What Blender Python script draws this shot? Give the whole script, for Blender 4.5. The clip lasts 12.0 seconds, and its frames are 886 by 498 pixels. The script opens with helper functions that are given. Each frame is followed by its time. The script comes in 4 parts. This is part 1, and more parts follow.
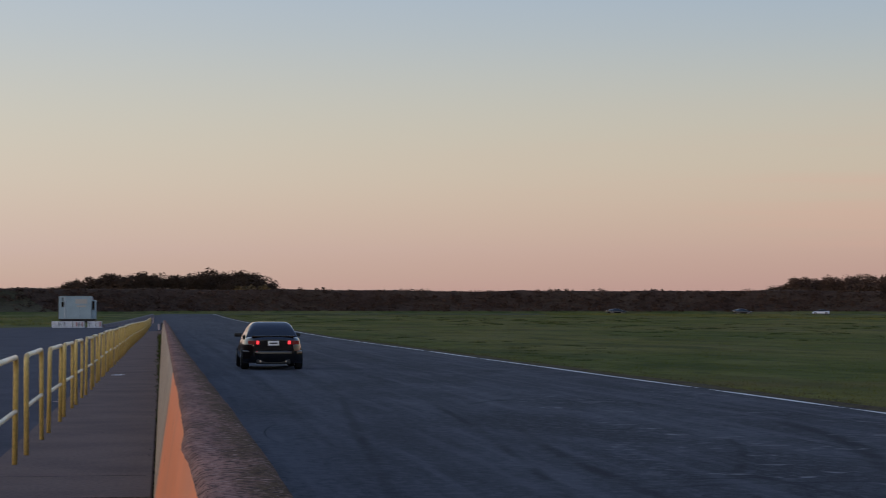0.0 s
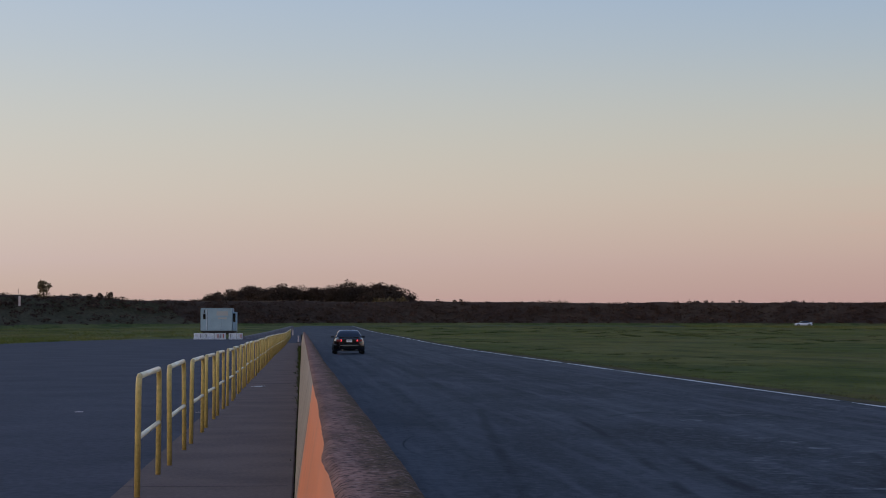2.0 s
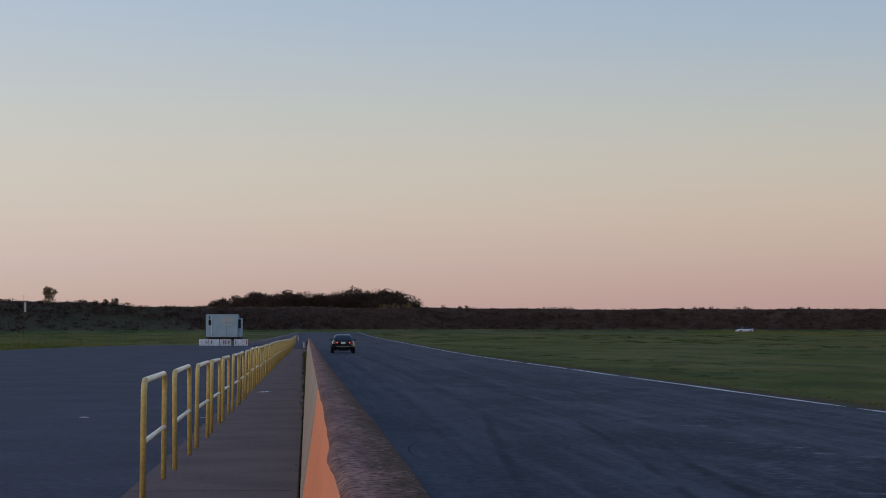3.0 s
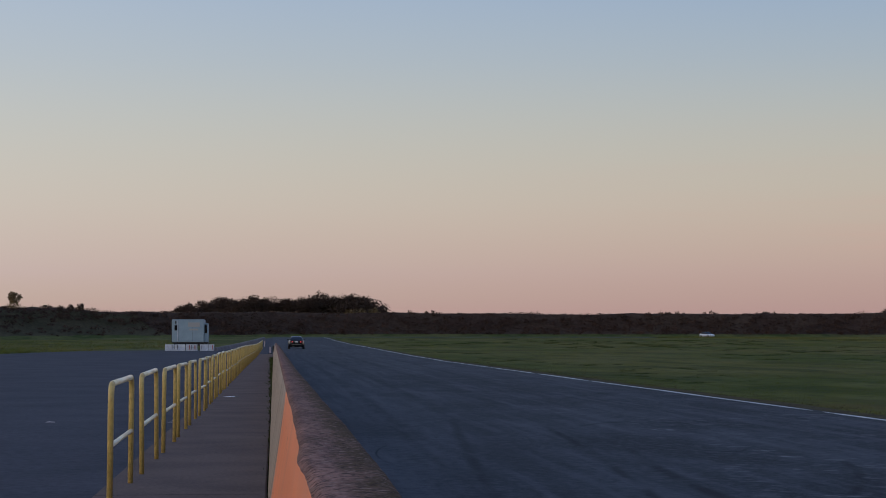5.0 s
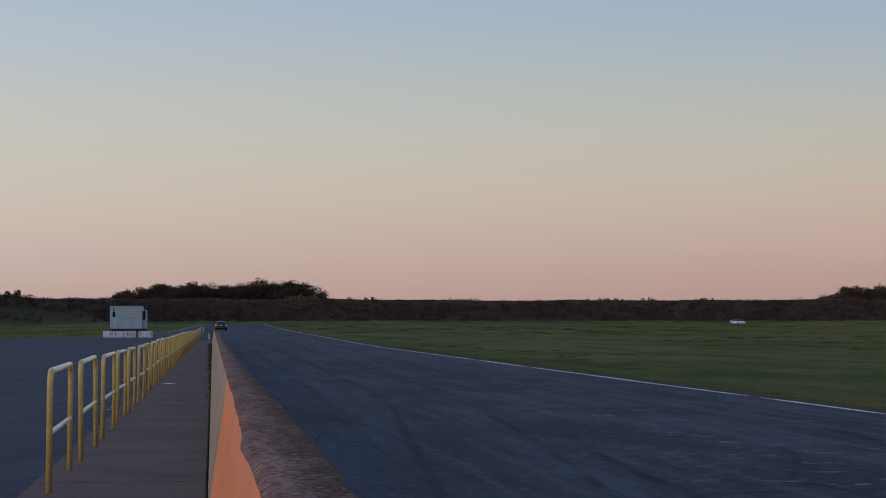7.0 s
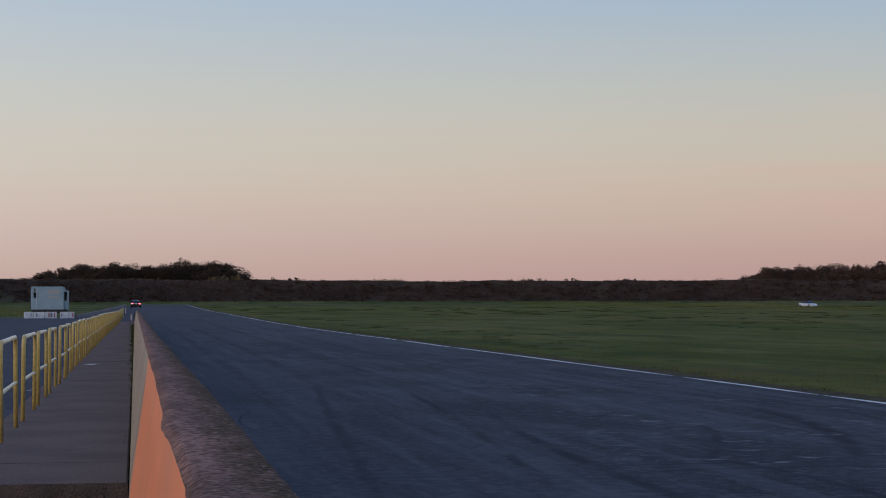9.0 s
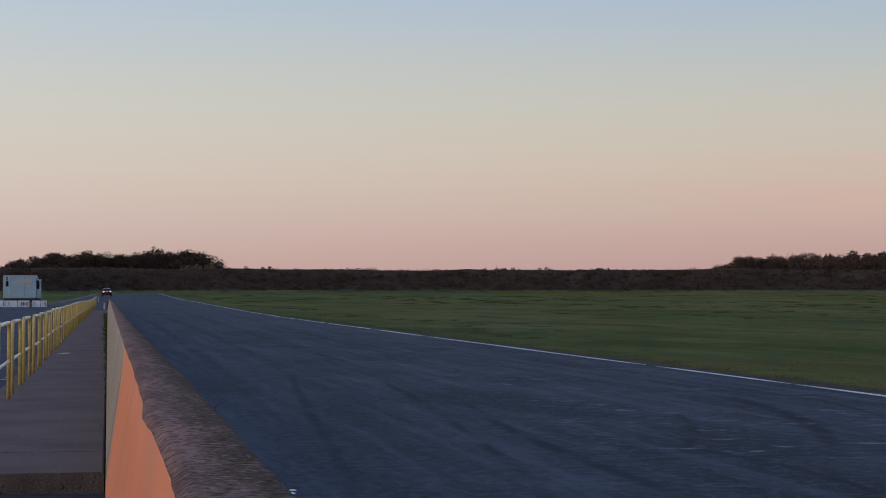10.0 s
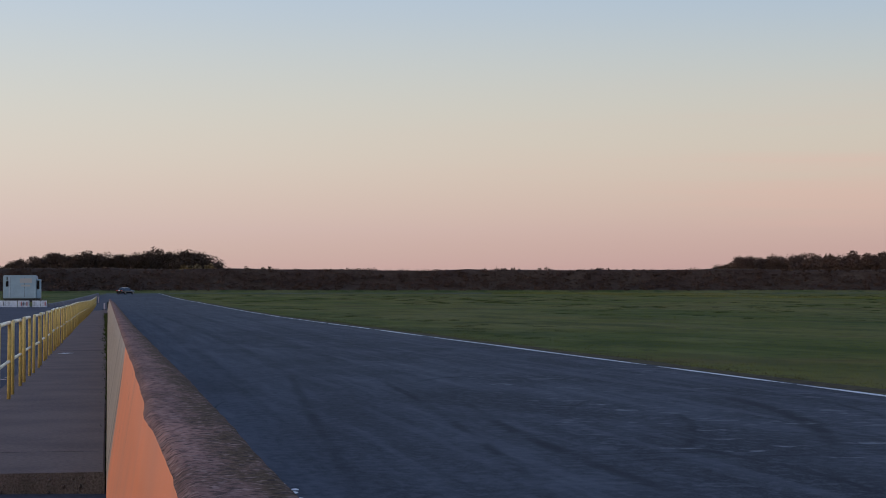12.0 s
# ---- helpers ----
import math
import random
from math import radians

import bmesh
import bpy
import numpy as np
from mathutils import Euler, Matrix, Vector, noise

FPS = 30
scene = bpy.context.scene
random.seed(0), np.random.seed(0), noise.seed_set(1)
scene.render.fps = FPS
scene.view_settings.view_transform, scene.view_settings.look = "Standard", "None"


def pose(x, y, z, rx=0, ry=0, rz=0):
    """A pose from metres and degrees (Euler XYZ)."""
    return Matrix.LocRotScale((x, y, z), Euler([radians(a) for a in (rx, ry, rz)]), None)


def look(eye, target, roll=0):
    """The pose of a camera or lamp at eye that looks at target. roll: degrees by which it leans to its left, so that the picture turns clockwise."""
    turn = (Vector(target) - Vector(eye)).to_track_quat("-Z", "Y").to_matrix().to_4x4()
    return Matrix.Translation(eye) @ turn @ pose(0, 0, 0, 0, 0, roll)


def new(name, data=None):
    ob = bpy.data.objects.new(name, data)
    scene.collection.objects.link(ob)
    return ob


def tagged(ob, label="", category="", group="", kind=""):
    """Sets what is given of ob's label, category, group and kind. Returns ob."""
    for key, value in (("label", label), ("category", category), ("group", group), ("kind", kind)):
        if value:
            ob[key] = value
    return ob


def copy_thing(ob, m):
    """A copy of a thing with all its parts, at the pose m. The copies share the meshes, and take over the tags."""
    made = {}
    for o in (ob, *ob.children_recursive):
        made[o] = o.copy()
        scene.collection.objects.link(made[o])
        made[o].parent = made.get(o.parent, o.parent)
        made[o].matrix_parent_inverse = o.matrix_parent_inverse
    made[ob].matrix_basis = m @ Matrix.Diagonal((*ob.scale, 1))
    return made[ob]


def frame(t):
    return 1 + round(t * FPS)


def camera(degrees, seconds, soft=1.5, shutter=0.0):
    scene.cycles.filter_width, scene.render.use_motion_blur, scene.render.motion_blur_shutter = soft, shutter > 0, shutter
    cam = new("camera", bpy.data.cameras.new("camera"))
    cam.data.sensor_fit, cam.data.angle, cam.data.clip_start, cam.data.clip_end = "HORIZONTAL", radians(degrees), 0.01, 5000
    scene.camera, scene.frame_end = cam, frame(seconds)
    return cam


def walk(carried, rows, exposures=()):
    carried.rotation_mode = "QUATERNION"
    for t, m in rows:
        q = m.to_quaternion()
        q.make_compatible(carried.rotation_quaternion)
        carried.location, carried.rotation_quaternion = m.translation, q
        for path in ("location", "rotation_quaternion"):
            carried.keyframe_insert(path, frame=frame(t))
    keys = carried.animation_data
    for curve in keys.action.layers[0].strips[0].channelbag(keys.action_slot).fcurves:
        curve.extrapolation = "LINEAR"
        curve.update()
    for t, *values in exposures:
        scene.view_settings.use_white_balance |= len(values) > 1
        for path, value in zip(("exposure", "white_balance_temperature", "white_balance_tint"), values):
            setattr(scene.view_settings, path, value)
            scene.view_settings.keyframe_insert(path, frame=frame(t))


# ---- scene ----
cam = camera(27.12, 12.0, soft=0.9, shutter=0.4)
# seconds, metres sideways, eye height, degrees of upward tilt, of heading to the right and of roll
FOCAL = 3250.0
AIM = [
    (0, 0.0000, 1.4357, 2.0546, 8.8064, 0.041), (0.5, -0.0001, 1.4296, 2.2119, 7.0723, 0.061), (1, -0.0007, 1.4284, 2.2284, 5.9817, 0.067),
    (1.5, 0.0000, 1.4324, 2.2682, 5.1278, 0.066), (2, -0.0026, 1.4370, 2.4219, 4.5120, 0.052), (2.5, 0.0024, 1.4300, 2.5860, 4.2081, -0.040),
    (3, -0.0027, 1.4198, 2.6211, 4.3454, 0.069), (5, -0.0157, 1.4038, 2.7780, 5.3896, 0.016), (5.5, -0.0215, 1.4054, 2.7435, 5.7742, -0.029),
    (6, -0.0240, 1.4047, 2.6424, 6.2005, -0.009), (6.5, -0.0310, 1.4016, 2.4996, 6.6747, -0.047), (7, -0.0311, 1.4049, 2.3556, 7.2789, -0.034),
    (9, -0.0231, 1.3963, 1.7488, 9.6497, -0.073), (9.5, -0.0315, 1.3965, 1.5959, 10.0921, -0.014), (10, -0.0520, 1.4001, 1.4054, 10.4785, -0.022),
    (10.5, -0.0716, 1.4024, 1.3393, 10.6209, 0.040), (11, -0.0649, 1.3993, 1.3264, 10.6003, -0.028), (11.5, -0.0624, 1.4017, 1.3790, 10.5312, -0.034),
    (12, -0.0570, 1.3985, 1.4069, 10.4787, -0.027),
]
walk(cam, [(t, pose(x, 0, z, 90 + tilt, 0, -turn) @ pose(0, 0, 0, 0, 0, roll)) for t, x, z, tilt, turn, roll in AIM],
     exposures=[(0, .02, 6900, 10), (.5, 0, 6750, 10), (1, 0, 6550, 10), (2.5, 0, 6500, 10), (5.5, -.09, 6500, 10), (7, -.06, 6500, 10),
                (9.5, .08, 6450, 10), (12, .20, 6450, 10)])

# ---- dusk sky and the last glow of the sun ----
world = bpy.data.worlds.new("dusk_sky")
scene.world = world
world.use_nodes = True


def build_sky():
    nt = world.node_tree
    nodes, links = nt.nodes, nt.links
    bg = nodes["Background"]
    coord = nodes.new("ShaderNodeTexCoord")
    sep = nodes.new("ShaderNodeSeparateXYZ")
    links.new(coord.outputs["Generated"], sep.inputs[0])

    def ramp(stops):
        r = nodes.new("ShaderNodeValToRGB")
        r.color_ramp.interpolation = "B_SPLINE"
        e = r.color_ramp.elements
        while len(e) < len(stops):
            e.new(0.5)
        for el, (p, c) in zip(e, stops):
            el.position, el.color = p, (*c, 1)
        links.new(sep.outputs["Z"], r.inputs[0])
        return r
    away = ramp([(0.0, (.42, .262, .258)), (0.018, (.455, .285, .272)), (0.042, (.52, .37, .308)), (0.072, (.55, .465, .375)),
                 (0.11, (.49, .49, .43)), (0.15, (.375, .455, .52)), (0.20, (.275, .40, .58)), (0.5, (.17, .29, .60)), (1.0, (.13, .24, .58))])
    glow = ramp([(0.0, (1.2, .78, .60)), (0.02, (1.5, .85, .72)), (0.045, (2.7, 1.65, 1.15)), (0.085, (4.5, 3.6, 2.1)), (0.15, (3.8, 3.9, 3.1)), (0.3, (1.2, 1.4, 1.45)),
                 (0.6, (.35, .47, .66)), (1.0, (.13, .24, .58))])
    side = nodes.new("ShaderNodeVectorMath")
    side.operation = "DOT_PRODUCT"
    links.new(coord.outputs["Generated"], side.inputs[0])
    side.inputs[1].default_value = (-0.86, -0.5, 0)
    half = nodes.new("ShaderNodeMapRange")
    half.inputs["From Min"].default_value, half.inputs["From Max"].default_value = -1, 1
    links.new(side.outputs["Value"], half.inputs["Value"])
    sq = nodes.new("ShaderNodeMath")
    sq.operation = "POWER"
    sq.inputs[1].default_value = 1.5
    links.new(half.outputs[0], sq.inputs[0])
    mix = nodes.new("ShaderNodeMix")
    mix.data_type = "RGBA"
    links.new(sq.outputs[0], mix.inputs["Factor"])
    links.new(away.outputs[0], mix.inputs["A"])
    links.new(glow.outputs[0], mix.inputs["B"])
    # thin pink streaks of haze low over the horizon, away from the glow
    def span(v, a, c):
        n = nodes.new("ShaderNodeMapRange")
        n.interpolation_type = "SMOOTHSTEP"
        n.inputs["From Min"].default_value, n.inputs["From Max"].default_value = a, c
        links.new(v, n.inputs["Value"])
        return n.outputs[0]

    def times(a, c):
        n = nodes.new("ShaderNodeMath")
        n.operation = "MULTIPLY"
        for k, v in ((0, a), (1, c)):
            if isinstance(v, float):
                n.inputs[k].default_value = v
            else:
                links.new(v, n.inputs[k])
        return n.outputs[0]
    stretch = nodes.new("ShaderNodeMapping")
    stretch.inputs["Scale"].default_value = (2.2, 2.2, 46)
    stretch.inputs["Rotation"].default_value = (0, -0.05, 0)
    links.new(coord.outputs["Generated"], stretch.inputs[0])
    haze = nodes.new("ShaderNodeTexNoise")
    haze.inputs["Scale"].default_value = 1.3
    haze.inputs["Detail"].default_value = 5
    links.new(stretch.outputs[0], haze.inputs["Vector"])
    low = times(span(sep.outputs["Z"], .018, .05), span(sep.outputs["Z"], .125, .075))
    faint = times(times(span(haze.outputs["Fac"], .42, .72), times(low, span(sep.outputs["X"], .10, .42))), .30)
    tint = nodes.new("ShaderNodeMix")
    tint.data_type = "RGBA"
    links.new(faint, tint.inputs["Factor"])
    links.new(mix.outputs["Result"], tint.inputs["A"])
    tint.inputs["B"].default_value = (.66, .385, .335, 1)
    links.new(tint.outputs["Result"], bg.inputs[0])
    bg.inputs[1].default_value = 1.0


build_sky()
sun = new("sun", bpy.data.lights.new("sun", "SUN"))
sun.data.energy, sun.data.angle, sun.data.color = 0.5, radians(14), (1.0, 0.62, 0.36)
sun.matrix_world = look((-86, -50, 9), (0, 0, 0))


# ---- materials ----
def material(name, color, rough=0.8, metal=0.0, spots=None, scale=3.0, grain=40.0, amount=0.35, bump=0.0, stretch=(1, 1, 1),
             coat=0.0, glow=None, island=0.0, specular=0.5, across=None):
    """Base colour with broad patches towards `spots`, fine grain and relief, at true size."""
    m = bpy.data.materials.new(name)
    m.use_nodes = True
    nodes, links = m.node_tree.nodes, m.node_tree.links
    b = nodes["Principled BSDF"]
    b.inputs["Roughness"].default_value = rough
    b.inputs["Metallic"].default_value = metal
    b.inputs["Coat Weight"].default_value = coat
    b.inputs["Specular IOR Level"].default_value = specular
    if glow:
        b.inputs["Emission Color"].default_value = (*glow[:3], 1)
        b.inputs["Emission Strength"].default_value = glow[3]
    b.inputs["Base Color"].default_value = (*color, 1)
    if spots is None:
        return m
    coord = nodes.new("ShaderNodeTexCoord")
    mp = nodes.new("ShaderNodeMapping")
    mp.inputs["Scale"].default_value = stretch
    links.new(coord.outputs["Object"], mp.inputs[0])
    broad = nodes.new("ShaderNodeTexNoise")
    broad.inputs["Scale"].default_value, broad.inputs["Detail"].default_value = scale, 6
    links.new(mp.outputs[0], broad.inputs["Vector"])
    fine = nodes.new("ShaderNodeTexNoise")
    fine.inputs["Scale"].default_value, fine.inputs["Detail"].default_value = grain, 3
    links.new(mp.outputs[0], fine.inputs["Vector"])
    cr = nodes.new("ShaderNodeMapRange")
    cr.inputs["From Min"].default_value, cr.inputs["From Max"].default_value = 0.35, 0.68
    links.new(broad.outputs["Fac"], cr.inputs["Value"])
    patches = cr.outputs[0]
    if across:
        # growth that thickens towards one side
        sx = nodes.new("ShaderNodeSeparateXYZ")
        links.new(coord.outputs["Object"], sx.inputs[0])
        ar = nodes.new("ShaderNodeMapRange")
        ar.inputs["From Min"].default_value, ar.inputs["From Max"].default_value = across
        ar.inputs["To Min"].default_value, ar.inputs["To Max"].default_value = -.25, .9
        links.new(sx.outputs["X"], ar.inputs["Value"])
        ad = nodes.new("ShaderNodeMath")
        ad.operation, ad.use_clamp = "MULTIPLY_ADD", True
        links.new(patches, ad.inputs[0])
        ad.inputs[1].default_value = .5
        links.new(ar.outputs[0], ad.inputs[2])
        patches = ad.outputs[0]
    mix = nodes.new("ShaderNodeMix")
    mix.data_type = "RGBA"
    mix.inputs["A"].default_value, mix.inputs["B"].default_value = (*color, 1), (*spots, 1)
    links.new(patches, mix.inputs["Factor"])
    gr = nodes.new("ShaderNodeMapRange")
    gr.inputs["From Min"].default_value, gr.inputs["From Max"].default_value = 0.25, 0.75
    gr.inputs["To Min"].default_value, gr.inputs["To Max"].default_value = 1 - amount, 1 + amount
    links.new(fine.outputs["Fac"], gr.inputs["Value"])
    value = gr.outputs[0]
    if island:
        geo = nodes.new("ShaderNodeNewGeometry")
        ir = nodes.new("ShaderNodeMapRange")
        ir.inputs["To Min"].default_value, ir.inputs["To Max"].default_value = 1 - island, 1 + island
        links.new(geo.outputs["Random Per Island"], ir.inputs["Value"])
        mul = nodes.new("ShaderNodeMath")
        mul.operation = "MULTIPLY"
        links.new(value, mul.inputs[0])
        links.new(ir.outputs[0], mul.inputs[1])
        value = mul.outputs[0]
    shade = nodes.new("ShaderNodeVectorMath")
    shade.operation = "SCALE"
    links.new(mix.outputs["Result"], shade.inputs[0])
    links.new(value, shade.inputs["Scale"])
    links.new(shade.outputs[0], b.inputs["Base Color"])
    if bump:
        bp = nodes.new("ShaderNodeBump")
        bp.inputs["Strength"].default_value, bp.inputs["Distance"].default_value = bump, 0.02
        links.new(fine.outputs["Fac"], bp.inputs["Height"])
        links.new(bp.outputs[0], b.inputs["Normal"])
    return m


PIT_ASPHALT = material("pit_asphalt", (.052, .054, .067), .9, spots=(.070, .071, .086), scale=.35, grain=12, amount=.25, bump=.3, specular=.06)
WALKWAY = material("walkway_concrete", (.166, .121, .106), .95, spots=(.124, .092, .082), scale=.9, grain=22, amount=.2, bump=.3, specular=.05)
KERB = material("pale_kerb_concrete", (.20, .18, .18), .9, spots=(.13, .115, .115), scale=.5, grain=6, amount=.25, specular=.1)
ROUGH_EDGE = material("broken_concrete", (.12, .095, .085), .95, spots=(.075, .062, .055), scale=4, grain=60, amount=.45, bump=.8, specular=.1)
LINE = material("worn_white_paint", (.74, .73, .70), .7, spots=(.46, .46, .45), scale=2, grain=20, amount=.2)
WEEDS = material("dark_weeds", (.052, .068, .023), .85, spots=(.040, .049, .018), scale=.2, grain=2, amount=.3, island=.35, specular=.03)
# Verge dirt, its brown darkened for the thin shadow along the grass edge.
DIRT = material("shaded_verge_dirt", (.055, .040, .027), .95, spots=(.085, .074, .036), scale=2.2, grain=9, amount=.5, bump=.5, specular=0.03)
BANK = material("bank_scrub", (.050, .031, .023), .95, spots=(.066, .045, .031), scale=.08, grain=1, amount=.3, specular=.03)
SCRUB = material("scrub_leaves", (.049, .031, .024), .9, spots=(.076, .046, .034), scale=.05, grain=.5, amount=.25, island=.3, specular=.03)
STRAW = material("dry_grass", (.085, .068, .036), .9, spots=(.055, .050, .024), scale=.1, grain=2, amount=.2, island=.25, specular=0.03)
LEAVES = material("autumn_leaves", (.046, .033, .026), .9, spots=(.066, .045, .034), scale=.05, grain=.25, amount=.2, island=.13, specular=.03)
OLIVE = material("olive_leaves", (.15, .105, .060), .85, spots=(.09, .068, .036), scale=.4, grain=3, amount=.3, island=.4, specular=0.03)
PALE_STRAW = material("pale_dry_grass", (.20, .145, .105), .9, spots=(.12, .085, .06), scale=.1, grain=2, amount=.3, island=.4, specular=.03)
DRY_SLOPE = material("dry_grass_slope", (.078, .064, .038), .95, spots=(.050, .044, .024), scale=.12, grain=1.5, amount=.35, specular=.03)
RUST = material("rusty_leaves", (.066, .044, .034), .9, spots=(.098, .061, .046), scale=.05, grain=.25, amount=.2, island=.13, specular=.03)
BARK = material("bark", (.045, .032, .024), .95, spots=(.03, .022, .017), scale=2, grain=12, amount=.3, specular=0.03)
# Faded rail paint with the sky's light on it put into the colour.
PALE_YELLOW = material("skylit_yellow_paint", (.90, .83, .62), .3, spots=(.84, .72, .44), scale=3, grain=30, amount=.1, coat=.3)
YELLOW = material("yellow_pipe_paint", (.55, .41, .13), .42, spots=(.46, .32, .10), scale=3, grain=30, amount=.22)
BOX_WHITE = material("white_panel", (.235, .325, .385), .5, spots=(.20, .28, .33), scale=1.0, grain=8, amount=.1)
BARRIER = material("white_barrier_paint", (.52, .55, .60), .7, spots=(.34, .36, .40), scale=2.5, grain=10, amount=.2)
RED = material("red_paint", (.30, .09, .08), .6)
ORANGE_MARK = material("faded_orange_decal", (.31, .31, .30), .6)
BLACK = material("black_plastic", (.012, .012, .013), .55)
GLASS_DARK = material("tinted_glass", (.008, .009, .011), .06, specular=.6)
CAR_BLACK = material("black_car_paint", (.004, .004, .005), .10, specular=.45, coat=.5)
CAR_WHITE = material("white_car_paint", (.52, .55, .62), .3, coat=.5)
TYRE = material("tyre_rubber", (.012, .012, .012), .8)
ALLOY = material("alloy", (.35, .35, .36), .35, metal=.9)
CHROME = material("chrome", (.7, .7, .7), .15, metal=1)
TAIL = material("lit_tail_lamp", (.4, .01, .01), .3, glow=(1.0, .05, .07, 1.3))
BRAKE = material("lit_brake_lamp", (.4, .01, .01), .3, glow=(1.0, .045, .06, 16.0))
TAIL_DARK = material("red_lens", (.11, .008, .008), .25, glow=(1.0, .03, .04, .02))
FADED = material("faded_cloth", (.42, .34, .34), .8)
PLATE = material("plate_white", (.75, .76, .78), .5)


class Tools:
    """Short ways to make the nodes of one material."""

    def __init__(self, name, rough, specular):
        self.m = bpy.data.materials.new(name)
        self.m.use_nodes = True
        self.nodes, self.links = self.m.node_tree.nodes, self.m.node_tree.links
        self.b = self.nodes["Principled BSDF"]
        self.b.inputs["Roughness"].default_value, self.b.inputs["Specular IOR Level"].default_value = rough, specular
        self.coord = self.nodes.new("ShaderNodeTexCoord")
        sep = self.nodes.new("ShaderNodeSeparateXYZ")
        self.links.new(self.coord.outputs["Object"], sep.inputs[0])
        self.x, self.y, self.z = sep.outputs["X"], sep.outputs["Y"], sep.outputs["Z"]

    def calc(self, op, *values):
        n = self.nodes.new("ShaderNodeMath")
        n.operation = op
        for k, v in enumerate(values):
            if isinstance(v, (int, float)):
                n.inputs[k].default_value = v
            else:
                self.links.new(v, n.inputs[k])
        return n.outputs[0]

    def noise(self, scale, stretch=(1, 1, 1), detail=4):
        mp = self.nodes.new("ShaderNodeMapping")
        mp.inputs["Scale"].default_value = stretch
        self.links.new(self.coord.outputs["Object"], mp.inputs[0])
        n = self.nodes.new("ShaderNodeTexNoise")
        n.inputs["Scale"].default_value, n.inputs["Detail"].default_value = scale, detail
        self.links.new(mp.outputs[0], n.inputs["Vector"])
        return n.outputs["Fac"]

    def ranged(self, v, a, c, lo=0.0, hi=1.0):
        n = self.nodes.new("ShaderNodeMapRange")
        n.interpolation_type = "SMOOTHSTEP"
        for key, val in (("From Min", a), ("From Max", c), ("To Min", lo), ("To Max", hi)):
            n.inputs[key].default_value = val
        self.links.new(v, n.inputs["Value"])
        return n.outputs[0]

    def blend(self, f, a, c):
        n = self.nodes.new("ShaderNodeMix")
        n.data_type = "RGBA"
        self.links.new(f, n.inputs["Factor"])
        for key, v in (("A", a), ("B", c)):
            if isinstance(v, tuple):
                n.inputs[key].default_value = (*v, 1)
            else:
                self.links.new(v, n.inputs[key])
        return n.outputs["Result"]

    def finish(self, color, height, strength, distance=.02):
        self.links.new(color, self.b.inputs["Base Color"])
        bp = self.nodes.new("ShaderNodeBump")
        bp.inputs["Strength"].default_value, bp.inputs["Distance"].default_value = strength, distance
        self.links.new(height, bp.inputs["Height"])
        self.links.new(bp.outputs[0], self.b.inputs["Normal"])
        return self.m


